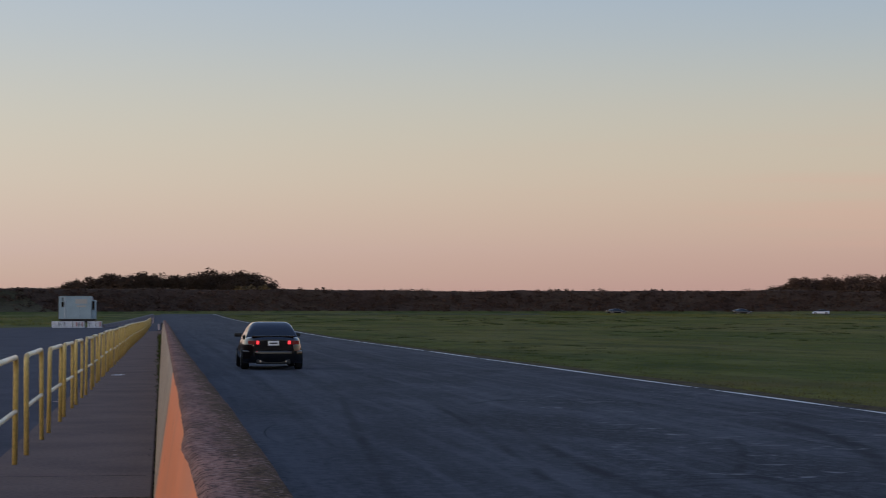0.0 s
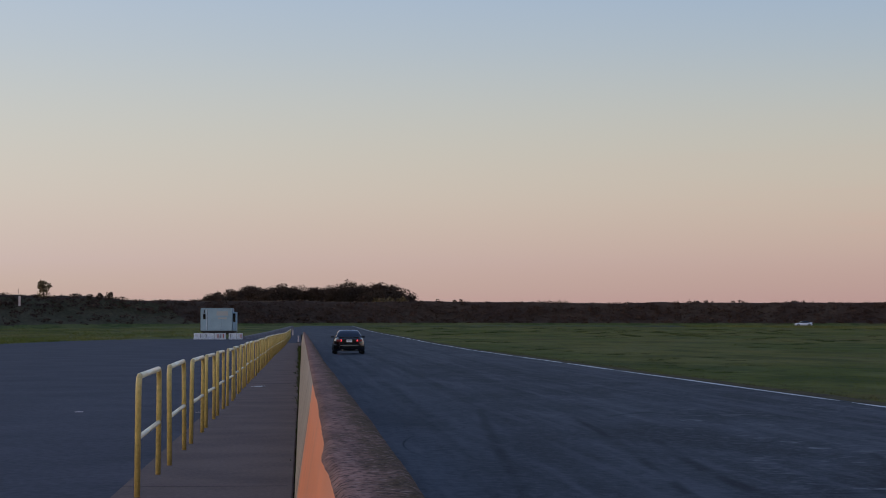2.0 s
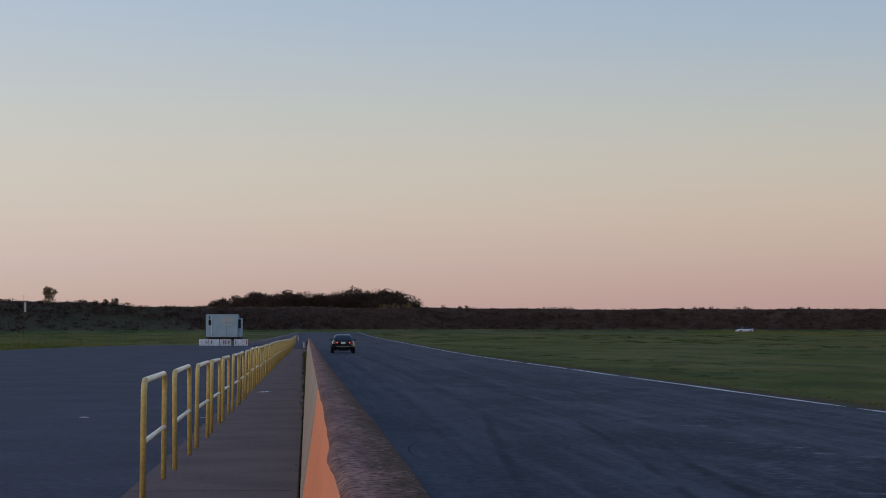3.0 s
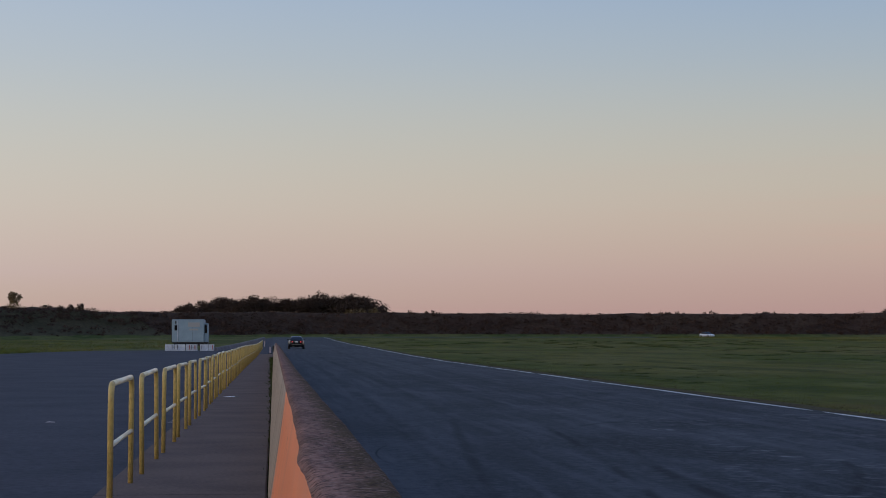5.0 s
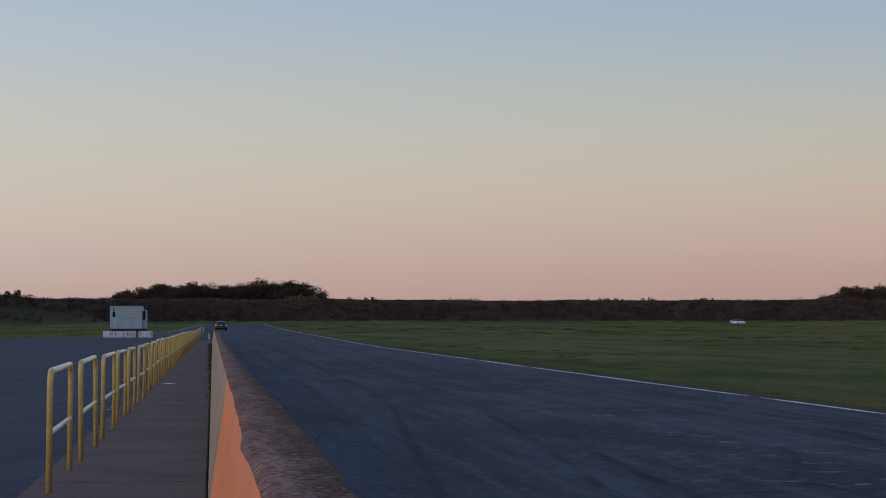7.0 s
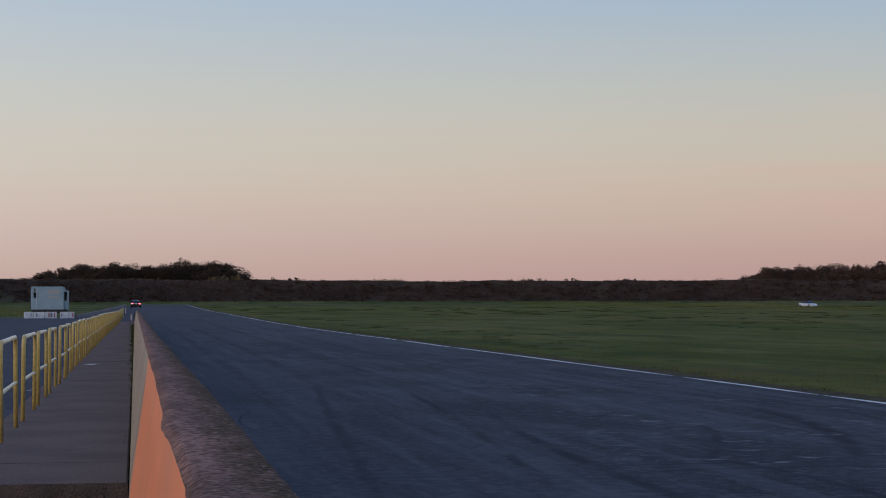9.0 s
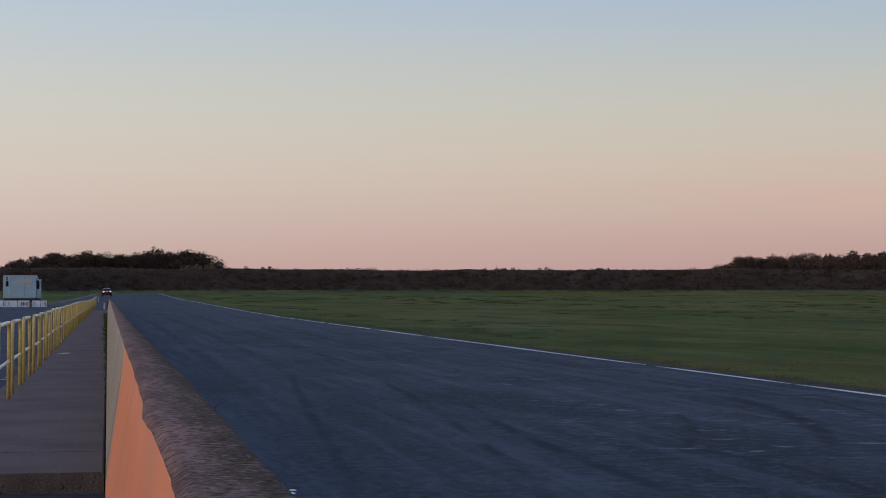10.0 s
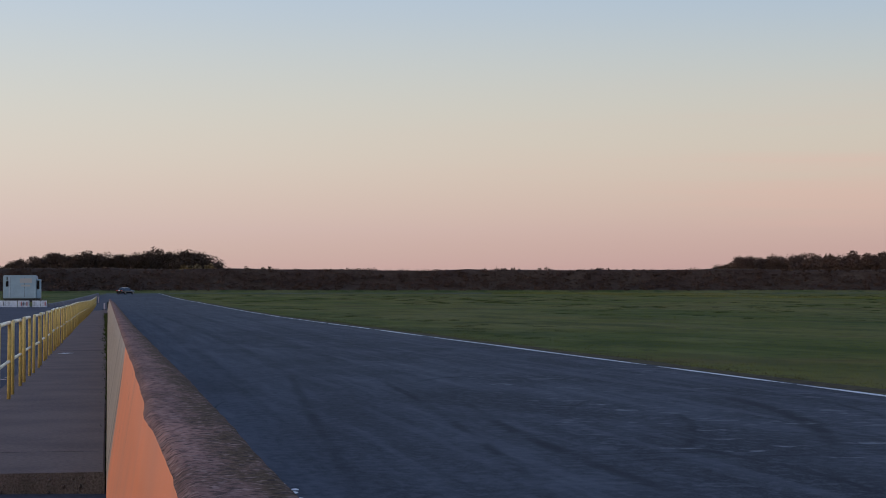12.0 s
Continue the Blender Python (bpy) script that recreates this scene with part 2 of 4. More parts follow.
def track_material():
    """Blue-black worn asphalt: soft lanes, rubber marks, pale scuffs, thin cracks, coarse grain."""
    t = Tools("track_asphalt", .89, .13)
    col = t.blend(t.ranged(t.noise(.16, (1, .14, 1), 5), .36, .64), (.0260, .0296, .0384), (.0535, .0599, .0698))
    lanes = t.ranged(t.noise(1.15, (1, .022, 1), 4), .44, .64)
    col = t.blend(t.calc("MULTIPLY", lanes, .36), col, (.0217, .0246, .0327))
    mottle = t.ranged(t.noise(1.6, (1, .5, 1), 7), .44, .66)
    col = t.blend(t.calc("MULTIPLY", mottle, .40), col, (.0785, .0861, .1003))
    marbled = t.calc("MULTIPLY", t.ranged(t.noise(.55, (1, .30, 1), 7), .44, .62), t.ranged(t.y, 90, 25, .35, .75))
    col = t.blend(marbled, col, (.0110, .0126, .0181))
    # lighter and more even towards the wall
    near_wall = t.calc("MULTIPLY", t.ranged(t.x, 5.5, 2.0), t.ranged(t.noise(.8, (1, .2, 1), 5), .35, .65, .25, .62))
    col = t.blend(near_wall, col, (.0518, .0567, .0700))
    worn = t.ranged(t.noise(1.1, (1, .6, 1), 6), .34, .58, .2, .85)

    def streaks(marks, value):
        """Marks through three points each, as a curve along the track ("y") or across it ("x"), with soft ends and edges."""
        total = None
        for way, (p, q, r), width, strength in marks:
            u, v = (t.y, t.x) if way == "y" else (t.x, t.y)
            pts = [(a[1], a[0]) if way == "y" else a for a in (p, q, r)]
            c2, c1, c0 = [float(k) for k in np.polyfit([a[0] for a in pts], [a[1] for a in pts], 2)]
            mid = t.calc("MULTIPLY_ADD", t.calc("MULTIPLY_ADD", u, c2, c1), u, c0)
            off = t.calc("ABSOLUTE", t.calc("SUBTRACT", v, mid))
            lo, hi = min(a[0] for a in pts), max(a[0] for a in pts)
            e = (hi - lo) * .22
            ends = t.calc("MULTIPLY", t.ranged(u, lo - e, lo + e), t.ranged(u, hi - e, hi + e, 1, 0))
            mark = t.calc("MULTIPLY", t.calc("MULTIPLY", t.ranged(off, width * .1, width * .75, 1, 0), ends), strength)
            total = mark if total is None else t.calc("MAXIMUM", total, mark)
        return t.calc("MULTIPLY", total, value)
    cracks = t.ranged(t.calc("ABSOLUTE", t.calc("SUBTRACT", t.noise(.45, (1, .8, 1), 7), .5)), .0, .006, 1, 0)
    col = t.blend(t.calc("MULTIPLY", cracks, t.ranged(t.noise(.2), .42, .55, 0, .8)), col, (.0150, .0148, .0189))
    grit = t.noise(9, (1, .55, 1), 7)
    col = t.blend(t.ranged(grit, .50, .64, 0, .40), col, (.0780, .0842, .0990))
    col = t.blend(t.ranged(grit, .34, .48, .50, 0), col, (.0150, .0165, .0233))
    along = t.noise(3.4, (1, .03, 1), 6)
    col = t.blend(t.ranged(along, .52, .66, 0, .34), col, (.0867, .0943, .1105))
    col = t.blend(t.ranged(along, .36, .48, .32, 0), col, (.0183, .0206, .0277))
    fine = t.noise(34, (1, 1, 1), 3)
    col = t.blend(t.ranged(fine, .45, .75, 0, .4), col, (.0958, .1032, .1164))
    col = t.blend(streaks(SKIDS, worn), col, (.0082, .0094, .0142))
    # pale scuffs, thickest where cars have spun
    where = t.calc("MULTIPLY", t.ranged(t.noise(.34, (1, .6, 1), 2), .47, .60), t.calc("MULTIPLY", t.ranged(t.x, 3.5, 6), t.ranged(t.y, 60, 34, .25, 1)))
    scuff = t.calc("MULTIPLY", t.ranged(t.noise(3.0, (1.0, .9, 1), 7), .57, .65), where)
    scuff = t.calc("MAXIMUM", t.calc("MULTIPLY", scuff, .38), streaks(SCUFFS, t.ranged(t.noise(5, (1.3, .6, 1), 6), .42, .60, 0, 1)))
    col = t.blend(scuff, col, (.1550, .1667, .1786))
    return t.finish(col, fine, .35)


# rubber marks and pale scuffs: direction, three points on the track, half width, strength
SKIDS = [("y", ((9.42, 27.4), (8.6, 21.8), (7.14, 17.3)), .30, .95), ("y", ((10.6, 27.0), (9.7, 21.5), (8.2, 17.0)), .14, .7), ("y", ((7.52, 24.0), (6.6, 20.2), (5.74, 18.0)), .16, .85),
         ("y", ((5.15, 26.2), (4.55, 18.5), (4.48, 14.2)), .22, .95), ("y", ((5.08, 35.0), (4.2, 22.0), (3.52, 15.0)), .16, .8), ("y", ((3.66, 37.0), (2.45, 21.4), (1.98, 14.7)), .18, .7),
         ("x", ((4.63, 17.72), (6.2, 17.85), (8.6, 17.6)), .13, .95), ("x", ((4.1, 16.7), (5.3, 17.15), (7.6, 17.2)), .12, .85), ("x", ((5.8, 26.7), (6.45, 24.2), (7.3, 21.8)), .20, .7),
         ("y", ((5.9, 18.5), (6.2, 15.7), (6.1, 14.2)), .14, .85), ("x", ((5.69, 33.3), (6.5, 34.7), (7.99, 33.9)), .35, .75), ("x", ((5.9, 27.1), (6.35, 25.7), (6.9, 26.3)), .22, .8),
         ("x", ((7.5, 20.5), (8.2, 19.7), (9.4, 18.6)), .25, .7), ("y", ((1.72, 27.5), (1.46, 24.6), (1.70, 22.6)), .035, .95), ("x", ((8.0, 29.5), (9.6, 28.9), (11.2, 29.4)), .4, .5),
         ("y", ((3.9, 150), (4.1, 80), (3.6, 24)), .40, .55), ("y", ((2.3, 150), (2.6, 80), (2.2, 20)), .35, .55), ("y", ((6.6, 200), (6.2, 100), (5.4, 40)), .5, .5), ("y", ((9.5, 160), (8.4, 90), (7.4, 45)), .4, .5),
         ("x", ((7.2, 46), (9.2, 52), (11.4, 54)), .9, .55), ("x", ((4.4, 62), (7.0, 70), (10.5, 72)), 1.6, .45)]
SCUFFS = [("x", ((6.82, 20.7), (7.0, 20.7), (7.22, 20.6)), .27, .9), ("x", ((6.18, 17.9), (6.4, 17.84), (6.62, 17.9)), .17, 1.0), ("x", ((6.87, 18.4), (7.0, 18.3), (7.22, 18.35)), .24, .95),
          ("x", ((7.75, 18.7), (7.95, 18.6), (8.24, 18.6)), .24, .9), ("x", ((6.94, 17.0), (7.06, 17.0), (7.26, 16.95)), .14, .8), ("x", ((6.8, 24.5), (6.97, 24.5), (7.12, 24.4)), .37, .9),
          ("x", ((6.87, 25.9), (7.0, 25.8), (7.18, 25.8)), .37, .8), ("x", ((6.7, 31.9), (6.87, 31.9), (7.06, 31.8)), .68, .9), ("x", ((5.53, 18.4), (5.8, 18.3), (6.02, 18.3)), .2, .8),
          ("x", ((6.52, 19.4), (6.7, 19.35), (6.88, 19.4)), .2, .7), ("x", ((8.22, 21.6), (8.4, 21.5), (8.62, 21.6)), .24, .6)]
ASPHALT = track_material()


def grass_material(name, lift):
    """Autumn grass: wide yellowing bands, darker damp patches, fine blades."""
    t = Tools(name, .95, .03)
    tone = lambda c: tuple(v * lift for v in c)
    col = t.blend(t.ranged(t.noise(.055, (1, .45, 1), 5), .38, .62), tone((.068, .081, .021)), tone((.112, .105, .037)))
    col = t.blend(t.ranged(t.noise(.21, (1, .26, 1), 6), .47, .66, 0, .75 if lift < 1.3 else .35), col, tone((.034, .048, .014)))
    col = t.blend(t.ranged(t.noise(.34, (1, .30, 1), 6), .52, .68, 0, .6), col, tone((.112, .114, .042)))
    fine = t.noise(1.9, (1, .45, 1), 7)
    col = t.blend(t.ranged(fine, .48, .66, 0, .55 if lift < 1.3 else .1), col, tone((.027, .037, .011)))
    col = t.blend(t.ranged(t.noise(.09, (1, .8, 1), 3), .56, .70, 0, .5), col, tone((.090, .068, .034)))
    return t.finish(col, fine, .4)


GRASS = grass_material("mown_grass", 1.07)
BLADES = grass_material("grass_blades", 1.48)


def wall_top_material():
    """Rough purple-brown concrete with cross ridges, pale grit and brown growth on the track side."""
    t = Tools("weathered_wall_top", .95, .04)
    ridge = t.noise(32, (1.0, .9, 1), 7)
    base = t.blend(t.ranged(t.noise(3.2, (1.2, .3, 1), 6), .35, .65), (.18, .100, .083), (.31, .165, .132))
    side = t.calc("ADD", t.ranged(t.calc("SUBTRACT", t.x, t.calc("MULTIPLY", t.y, .0023)), .13, .30, 0, 1), t.ranged(t.noise(7, (1.6, .3, 1), 5), .3, .7, -.35, .35))
    base = t.blend(t.calc("MINIMUM", t.calc("MAXIMUM", side, 0), 1), base, (.088, .054, .029))
    base = t.blend(t.ranged(ridge, .48, .62, 0, .75), base, (.040, .026, .022))
    base = t.blend(t.ranged(t.noise(34, (.8, .6, 1), 5), .55, .68, 0, .5), base, (.38, .25, .215))
    grit = t.noise(85, (.8, 1, 1), 3)
    base = t.blend(t.ranged(grit, .50, .66, 0, .45), base, (.05, .036, .032))
    base = t.blend(t.ranged(grit, .34, .46, .4, 0), base, (.32, .215, .19))
    return t.finish(base, t.calc("ADD", ridge, t.calc("MULTIPLY", grit, .5)), .45, .012)


def wall_face_material():
    """Orange paint that ends on a slanting edge, bare grey concrete beyond it, thin drip lines."""
    m = bpy.data.materials.new("painted_wall_face")
    m.use_nodes = True
    nodes, links = m.node_tree.nodes, m.node_tree.links
    b = nodes["Principled BSDF"]
    b.inputs["Roughness"].default_value = .75
    coord = nodes.new("ShaderNodeTexCoord")
    sep = nodes.new("ShaderNodeSeparateXYZ")
    links.new(coord.outputs["Object"], sep.inputs[0])

    def math_node(op, a, c):
        n = nodes.new("ShaderNodeMath")
        n.operation = op
        for i, v in ((0, a), (1, c)):
            if isinstance(v, (int, float)):
                n.inputs[i].default_value = v
            else:
                links.new(v, n.inputs[i])
        return n.outputs[0]

    def noise_node(scale, stretch, detail=4):
        mp = nodes.new("ShaderNodeMapping")
        mp.inputs["Scale"].default_value = stretch
        links.new(coord.outputs["Object"], mp.inputs[0])
        n = nodes.new("ShaderNodeTexNoise")
        n.inputs["Scale"].default_value, n.inputs["Detail"].default_value = scale, detail
        links.new(mp.outputs[0], n.inputs["Vector"])
        return n.outputs["Fac"]

    def ranged(v, a, c, lo=0.0, hi=1.0):
        n = nodes.new("ShaderNodeMapRange")
        for key, val in (("From Min", a), ("From Max", c), ("To Min", lo), ("To Max", hi)):
            n.inputs[key].default_value = val
        links.new(v, n.inputs["Value"])
        return n.outputs[0]

    def blend(f, a, c):
        n = nodes.new("ShaderNodeMix")
        n.data_type = "RGBA"
        links.new(f, n.inputs["Factor"])
        for key, v in (("A", a), ("B", c)):
            if isinstance(v, tuple):
                n.inputs[key].default_value = (*v, 1)
            else:
                links.new(v, n.inputs[key])
        return n.outputs["Result"]
    z = sep.outputs["Z"]
    slant = math_node("ADD", math_node("MULTIPLY", z, 1.2), math_node("MULTIPLY", math_node("POWER", math_node("ABSOLUTE", z, 0), 6), .55))
    edge = math_node("ADD", math_node("SUBTRACT", sep.outputs["Y"], slant), math_node("MULTIPLY", noise_node(9.0, (1, 1, 1)), 0.10))
    bare = ranged(edge, 13.26, 13.34)
    streak = ranged(noise_node(2.6, (.2, 1, .03), 2), .645, .675)
    chip = ranged(noise_node(11, (.3, 1, .45), 2), .715, .74)
    orange = blend(ranged(noise_node(1.2, (1, 1, 1)), .35, .7), (.76, .215, .072), (.66, .205, .08))
    orange = blend(math_node("MULTIPLY", streak, .6), orange, (.30, .11, .05))
    orange = blend(math_node("MULTIPLY", chip, .8), orange, (.10, .05, .035))
    grey = blend(ranged(noise_node(1.5, (1, 1.5, .25)), .3, .7), (.40, .30, .215), (.25, .19, .14))
    grey = blend(math_node("MULTIPLY", ranged(noise_node(1.7, (.2, 1, .05), 4), .55, .62), .8), grey, (.085, .065, .05))
    links.new(blend(bare, orange, grey), b.inputs["Base Color"])
    bp = nodes.new("ShaderNodeBump")
    bp.inputs["Strength"].default_value, bp.inputs["Distance"].default_value = .3, .01
    links.new(noise_node(35, (1, 1, 1)), bp.inputs["Height"])
    links.new(bp.outputs[0], b.inputs["Normal"])
    return m


WALL_FACE = wall_face_material()
WALL_TOP = wall_top_material()


# ---- mesh helpers ----
def mesh_object(name, verts, faces, materials, slots=None, smooth=False):
    me = bpy.data.meshes.new(name)
    me.from_pydata([tuple(map(float, v)) for v in verts], [], [tuple(map(int, f)) for f in faces])
    for m in materials:
        me.materials.append(m)
    if slots is not None:
        me.polygons.foreach_set("material_index", list(map(int, slots)))
    if smooth:
        me.polygons.foreach_set("use_smooth", [True] * len(me.polygons))
    me.update()
    return new(name, me)


def part(name, bm, mat, parent, label="", smooth=False):
    me = bpy.data.meshes.new(name)
    bmesh.ops.recalc_face_normals(bm, faces=bm.faces)
    bm.to_mesh(me)
    bm.free()
    me.materials.append(mat)
    if smooth:
        me.polygons.foreach_set("use_smooth", [True] * len(me.polygons))
    ob = new(name, me)
    ob.parent = parent
    return tagged(ob, label=label)


def block(x0, x1, y0, y1, z0, z1, bevel=0.0, m=None):
    bm = bmesh.new()
    t = Matrix.Translation(((x0 + x1) / 2, (y0 + y1) / 2, (z0 + z1) / 2)) @ Matrix.Diagonal((x1 - x0, y1 - y0, z1 - z0, 1))
    bmesh.ops.create_cube(bm, size=1, matrix=(m or Matrix()) @ t)
    if bevel:
        bmesh.ops.bevel(bm, geom=bm.edges[:], offset=bevel, segments=2, affect="EDGES", profile=0.6)
    return bm


def tube(points, radius, sides=10, cap=True):
    """A round pipe through the points."""
    bm = bmesh.new()
    pts = [Vector(p) for p in points]
    rings = []
    for i, p in enumerate(pts):
        d = (pts[min(i + 1, len(pts) - 1)] - pts[max(i - 1, 0)]).normalized()
        u = d.orthogonal().normalized() if i == 0 else (u - d * u.dot(d)).normalized()
        v = d.cross(u)
        rings.append([bm.verts.new(p + radius * (math.cos(a) * u + math.sin(a) * v)) for a in [2 * math.pi * k / sides for k in range(sides)]])
    for a, b in zip(rings, rings[1:]):
        for k in range(sides):
            bm.faces.new((a[k], a[(k + 1) % sides], b[(k + 1) % sides], b[k]))
    if cap:
        bm.faces.new(rings[0][::-1])
        bm.faces.new(rings[-1])
    return bm


def prism(profile, x0, x1, bevel=0.0):
    """A side profile of (y, z) pulled from x0 to x1."""
    bm = bmesh.new()
    a = [bm.verts.new((x0, y, z)) for y, z in profile]
    b = [bm.verts.new((x1, y, z)) for y, z in profile]
    n = len(profile)
    bm.faces.new(a)
    bm.faces.new(b[::-1])
    for i in range(n):
        bm.faces.new((a[i], b[i], b[(i + 1) % n], a[(i + 1) % n]))
    if bevel:
        bmesh.ops.bevel(bm, geom=bm.edges[:], offset=bevel, segments=2, affect="EDGES")
    return bm


# ---- the lie of the land ----
def track_z(y):
    return float(np.interp(y, (-60, 60, 125, 155, 180, 205, 226, 277, 320, 350, 388, 420, 480, 700, 1600, 3000),
                           (-.20, -.20, -.18, -.08, .04, .17, .28, .52, .80, 1.05, 1.42, 1.65, 1.95, 2.3, 3.0, 5)))


def walk_z(y):
    return float(np.interp(y, (0, 60, 87, 115, 140, 165, 195, 222, 260), (0, .0, .01, -.04, -.08, -.06, .03, .12, .22)))


def pit_z(y):
    return float(np.interp(y, (-60, 60, 100, 150, 206, 240, 278, 320, 388, 480, 700, 1600, 3000),
                           (-.12, -.12, -.12, -.14, .0, .14, .28, .60, 1.25, 1.9, 2.3, 3.0, 5)))


def land_z(x, y):
    f = min(1, max(0, (x + 1.4) / 1.9))
    return pit_z(y) * (1 - f) + track_z(y) * f


def sheet(name, xs, ys, z_of, mat, lift=0.0, kind="structure", label=""):
    verts, faces = [], []
    for y in ys:
        for x in xs:
            verts.append((x, y, z_of(x, y) + lift))
    n = len(xs)
    for j in range(len(ys) - 1):
        for i in range(n - 1):
            a = j * n + i
            faces.append((a, a + 1, a + n + 1, a + n))
    return tagged(mesh_object(name, verts, faces, [mat], smooth=True), label=label, kind=kind)


def ribbon(name, line, width, z_of, lift, mat, label="", kind="structure", fade=0.0, seed=0):
    """A flat strip along a line of (x, y), with an uneven width when fade is set."""
    rnd = random.Random(seed)
    verts, faces = [], []
    for i, (x, y) in enumerate(line):
        x0, y0 = line[max(i - 1, 0)]
        x1, y1 = line[min(i + 1, len(line) - 1)]
        d = Vector((x1 - x0, y1 - y0)).normalized()
        w = width / 2 * (1 + fade * rnd.uniform(-1, 1))
        if fade and i in (0, len(line) - 1):
            w *= .15
        for s in (-1, 1):
            px, py = x + d.y * w * -s, y - d.x * w * -s
            verts.append((px, py, z_of(px, py) + lift))
    for i in range(len(line) - 1):
        faces.append((2 * i, 2 * i + 1, 2 * i + 3, 2 * i + 2))
    return tagged(mesh_object(name, verts, faces, [mat]), label=label, kind=kind)


YS = [-60, -20, 0] + [4 + 4 * i for i in range(120)] + [500, 540, 600, 700, 900, 1200, 1700, 2400, 3000]
sheet("ground", [-2500, -1200, -600, -300, -160, -90, -50, -25, -12, -6, -3, -1.4, -.5, .5, 3, 6, 12, 20, 30, 45, 60, 80, 110, 150, 200, 300, 500, 900, 1800, 3000],
      YS, land_z, GRASS, -.06, label="flat open ground of rough autumn grass")
TY = [-30 + 4 * i for i in range(111)]
sheet("track", [.5, 2, 4, 6, 8, 10, 12.15], TY, lambda x, y: track_z(y), ASPHALT, 0, label="dark worn racetrack asphalt with rubber marks")


def pit_surface():
    """The pit lane narrows past the trailer into the road that joins the track."""
    ys = [-30 + 4 * i for i in range(105)]
    verts, faces = [], []
    for y in ys:
        left = float(np.interp(y, (-30, 120, 157, 185, 200, 207, 213, 225, 260, 300, 388), (-46, -32, -26, -23, -20, -15, -8, -5, -3.2, -2.2, -1.6)))
        right = -1.3 + .0023 * y if 14.7 < y < 168 else .52
        for k in range(9):
            x = left + (right - left) * k / 8
            verts.append((x, y, land_z(x, y) + .01))
    for j in range(len(ys) - 1):
        for k in range(8):
            q = j * 9 + k
            faces.append((q, q + 1, q + 10, q + 9))
    tagged(mesh_object("pit_lane", verts, faces, [PIT_ASPHALT], smooth=True), label="grey asphalt pit lane narrowing to its exit", kind="structure")


pit_surface()



def track_marks():
    rnd = random.Random(4)
    z_of = lambda x, y: track_z(y)
    # white edge line with a few worn breaks
    y, k = -20.0, 0
    while y < 396:
        length = rnd.uniform(9, 30)
        if y < 39.2 < y + length + 1:
            length = 39.2 - y
        n = max(2, int(length / 2))
        ribbon("edge_line", [(11.97 + .018 * math.sin(k * 2.1 + i * .7), y + length * i / n) for i in range(n + 1)], .15, z_of, .005, LINE,
               "worn white painted track edge line", fade=.22, seed=k)
        y += length + rnd.choice((.15, .3, .7))
        k += 1


track_marks()


# ---- walkway, pit wall ----
def skew(y):
    """The walkway, its rails and the wall bear slightly to the right of straight on."""
    return .0023 * y


def build_walkway():
    ys = [14.75 + 1.5 * i for i in range(140)]
    verts, faces = [], []
    for y in ys:
        z = walk_z(y)
        for x, dz in ((-1.63, -.5), (-1.63, -.025), (-1.605, 0), (-.09, 0), (-.074, -.02), (-.074, -.5)):
            verts.append((x + skew(y), y, z + dz))
    n = 6
    for j in range(len(ys) - 1):
        for i in range(n - 1):
            a = j * n + i
            faces.append((a, a + n, a + n + 1, a + 1))
    faces.append((n - 1, n - 2, n - 3, n - 4, n - 5, 0))
    faces.append(tuple(range(len(verts) - n, len(verts))))
    ob = tagged(mesh_object("walkway", verts, faces, [WALKWAY, ROUGH_EDGE], [0] * (len(faces) - 2) + [1, 0]),
                label="raised brown-grey concrete walkway with a broken end", kind="structure")
    # crumbled chunks along the broken end
    rnd = random.Random(8)
    for k in range(70):
        bm = bmesh.new()
        r = rnd.uniform(.007, .018)
        bmesh.ops.create_icosphere(bm, subdivisions=1, radius=r)
        for v in bm.verts:
            v.co *= rnd.uniform(.7, 1.25)
        bmesh.ops.translate(bm, verts=bm.verts, vec=(rnd.uniform(-1.5, -.2), 14.752 + rnd.uniform(-.006, .004), rnd.uniform(-.33, -.04)))
        part("stone", bm, ROUGH_EDGE, ob)
    # joints: narrow dark grooves as thin recessed strips
    for k, y in enumerate((16.7, 46.5)):
        part("joint", block(-1.60 + skew(y), -.13 + skew(y), y, y + .012, walk_z(y) - .02, walk_z(y) + .0025), ROUGH_EDGE, ob)
    return ob


build_walkway()

def wall_line(y):
    """Worn left edge, right edge and height of the wall's top."""
    bump = lambda at, w: math.exp(-((y - at) / w) ** 2)
    n = -.020 * bump(6.3, .55) + .006 * bump(4.4, .5) + .005 * bump(11, 1.5) + noise.noise((4, y * 1.1, 1.1)) * .003 + noise.noise((4, y * 5.5, 7.1)) * .004
    r = noise.noise((9, y * .5, 2.2)) * .010 + noise.noise((9, y * 3.5, 5.2)) * .005
    return .097 + skew(y) + n, .332 - .0028 * min(max(y - 8, 0), 14) + skew(y) + r, 1.0 + walk_z(y) + noise.noise((2, y * .6, 8)) * .004


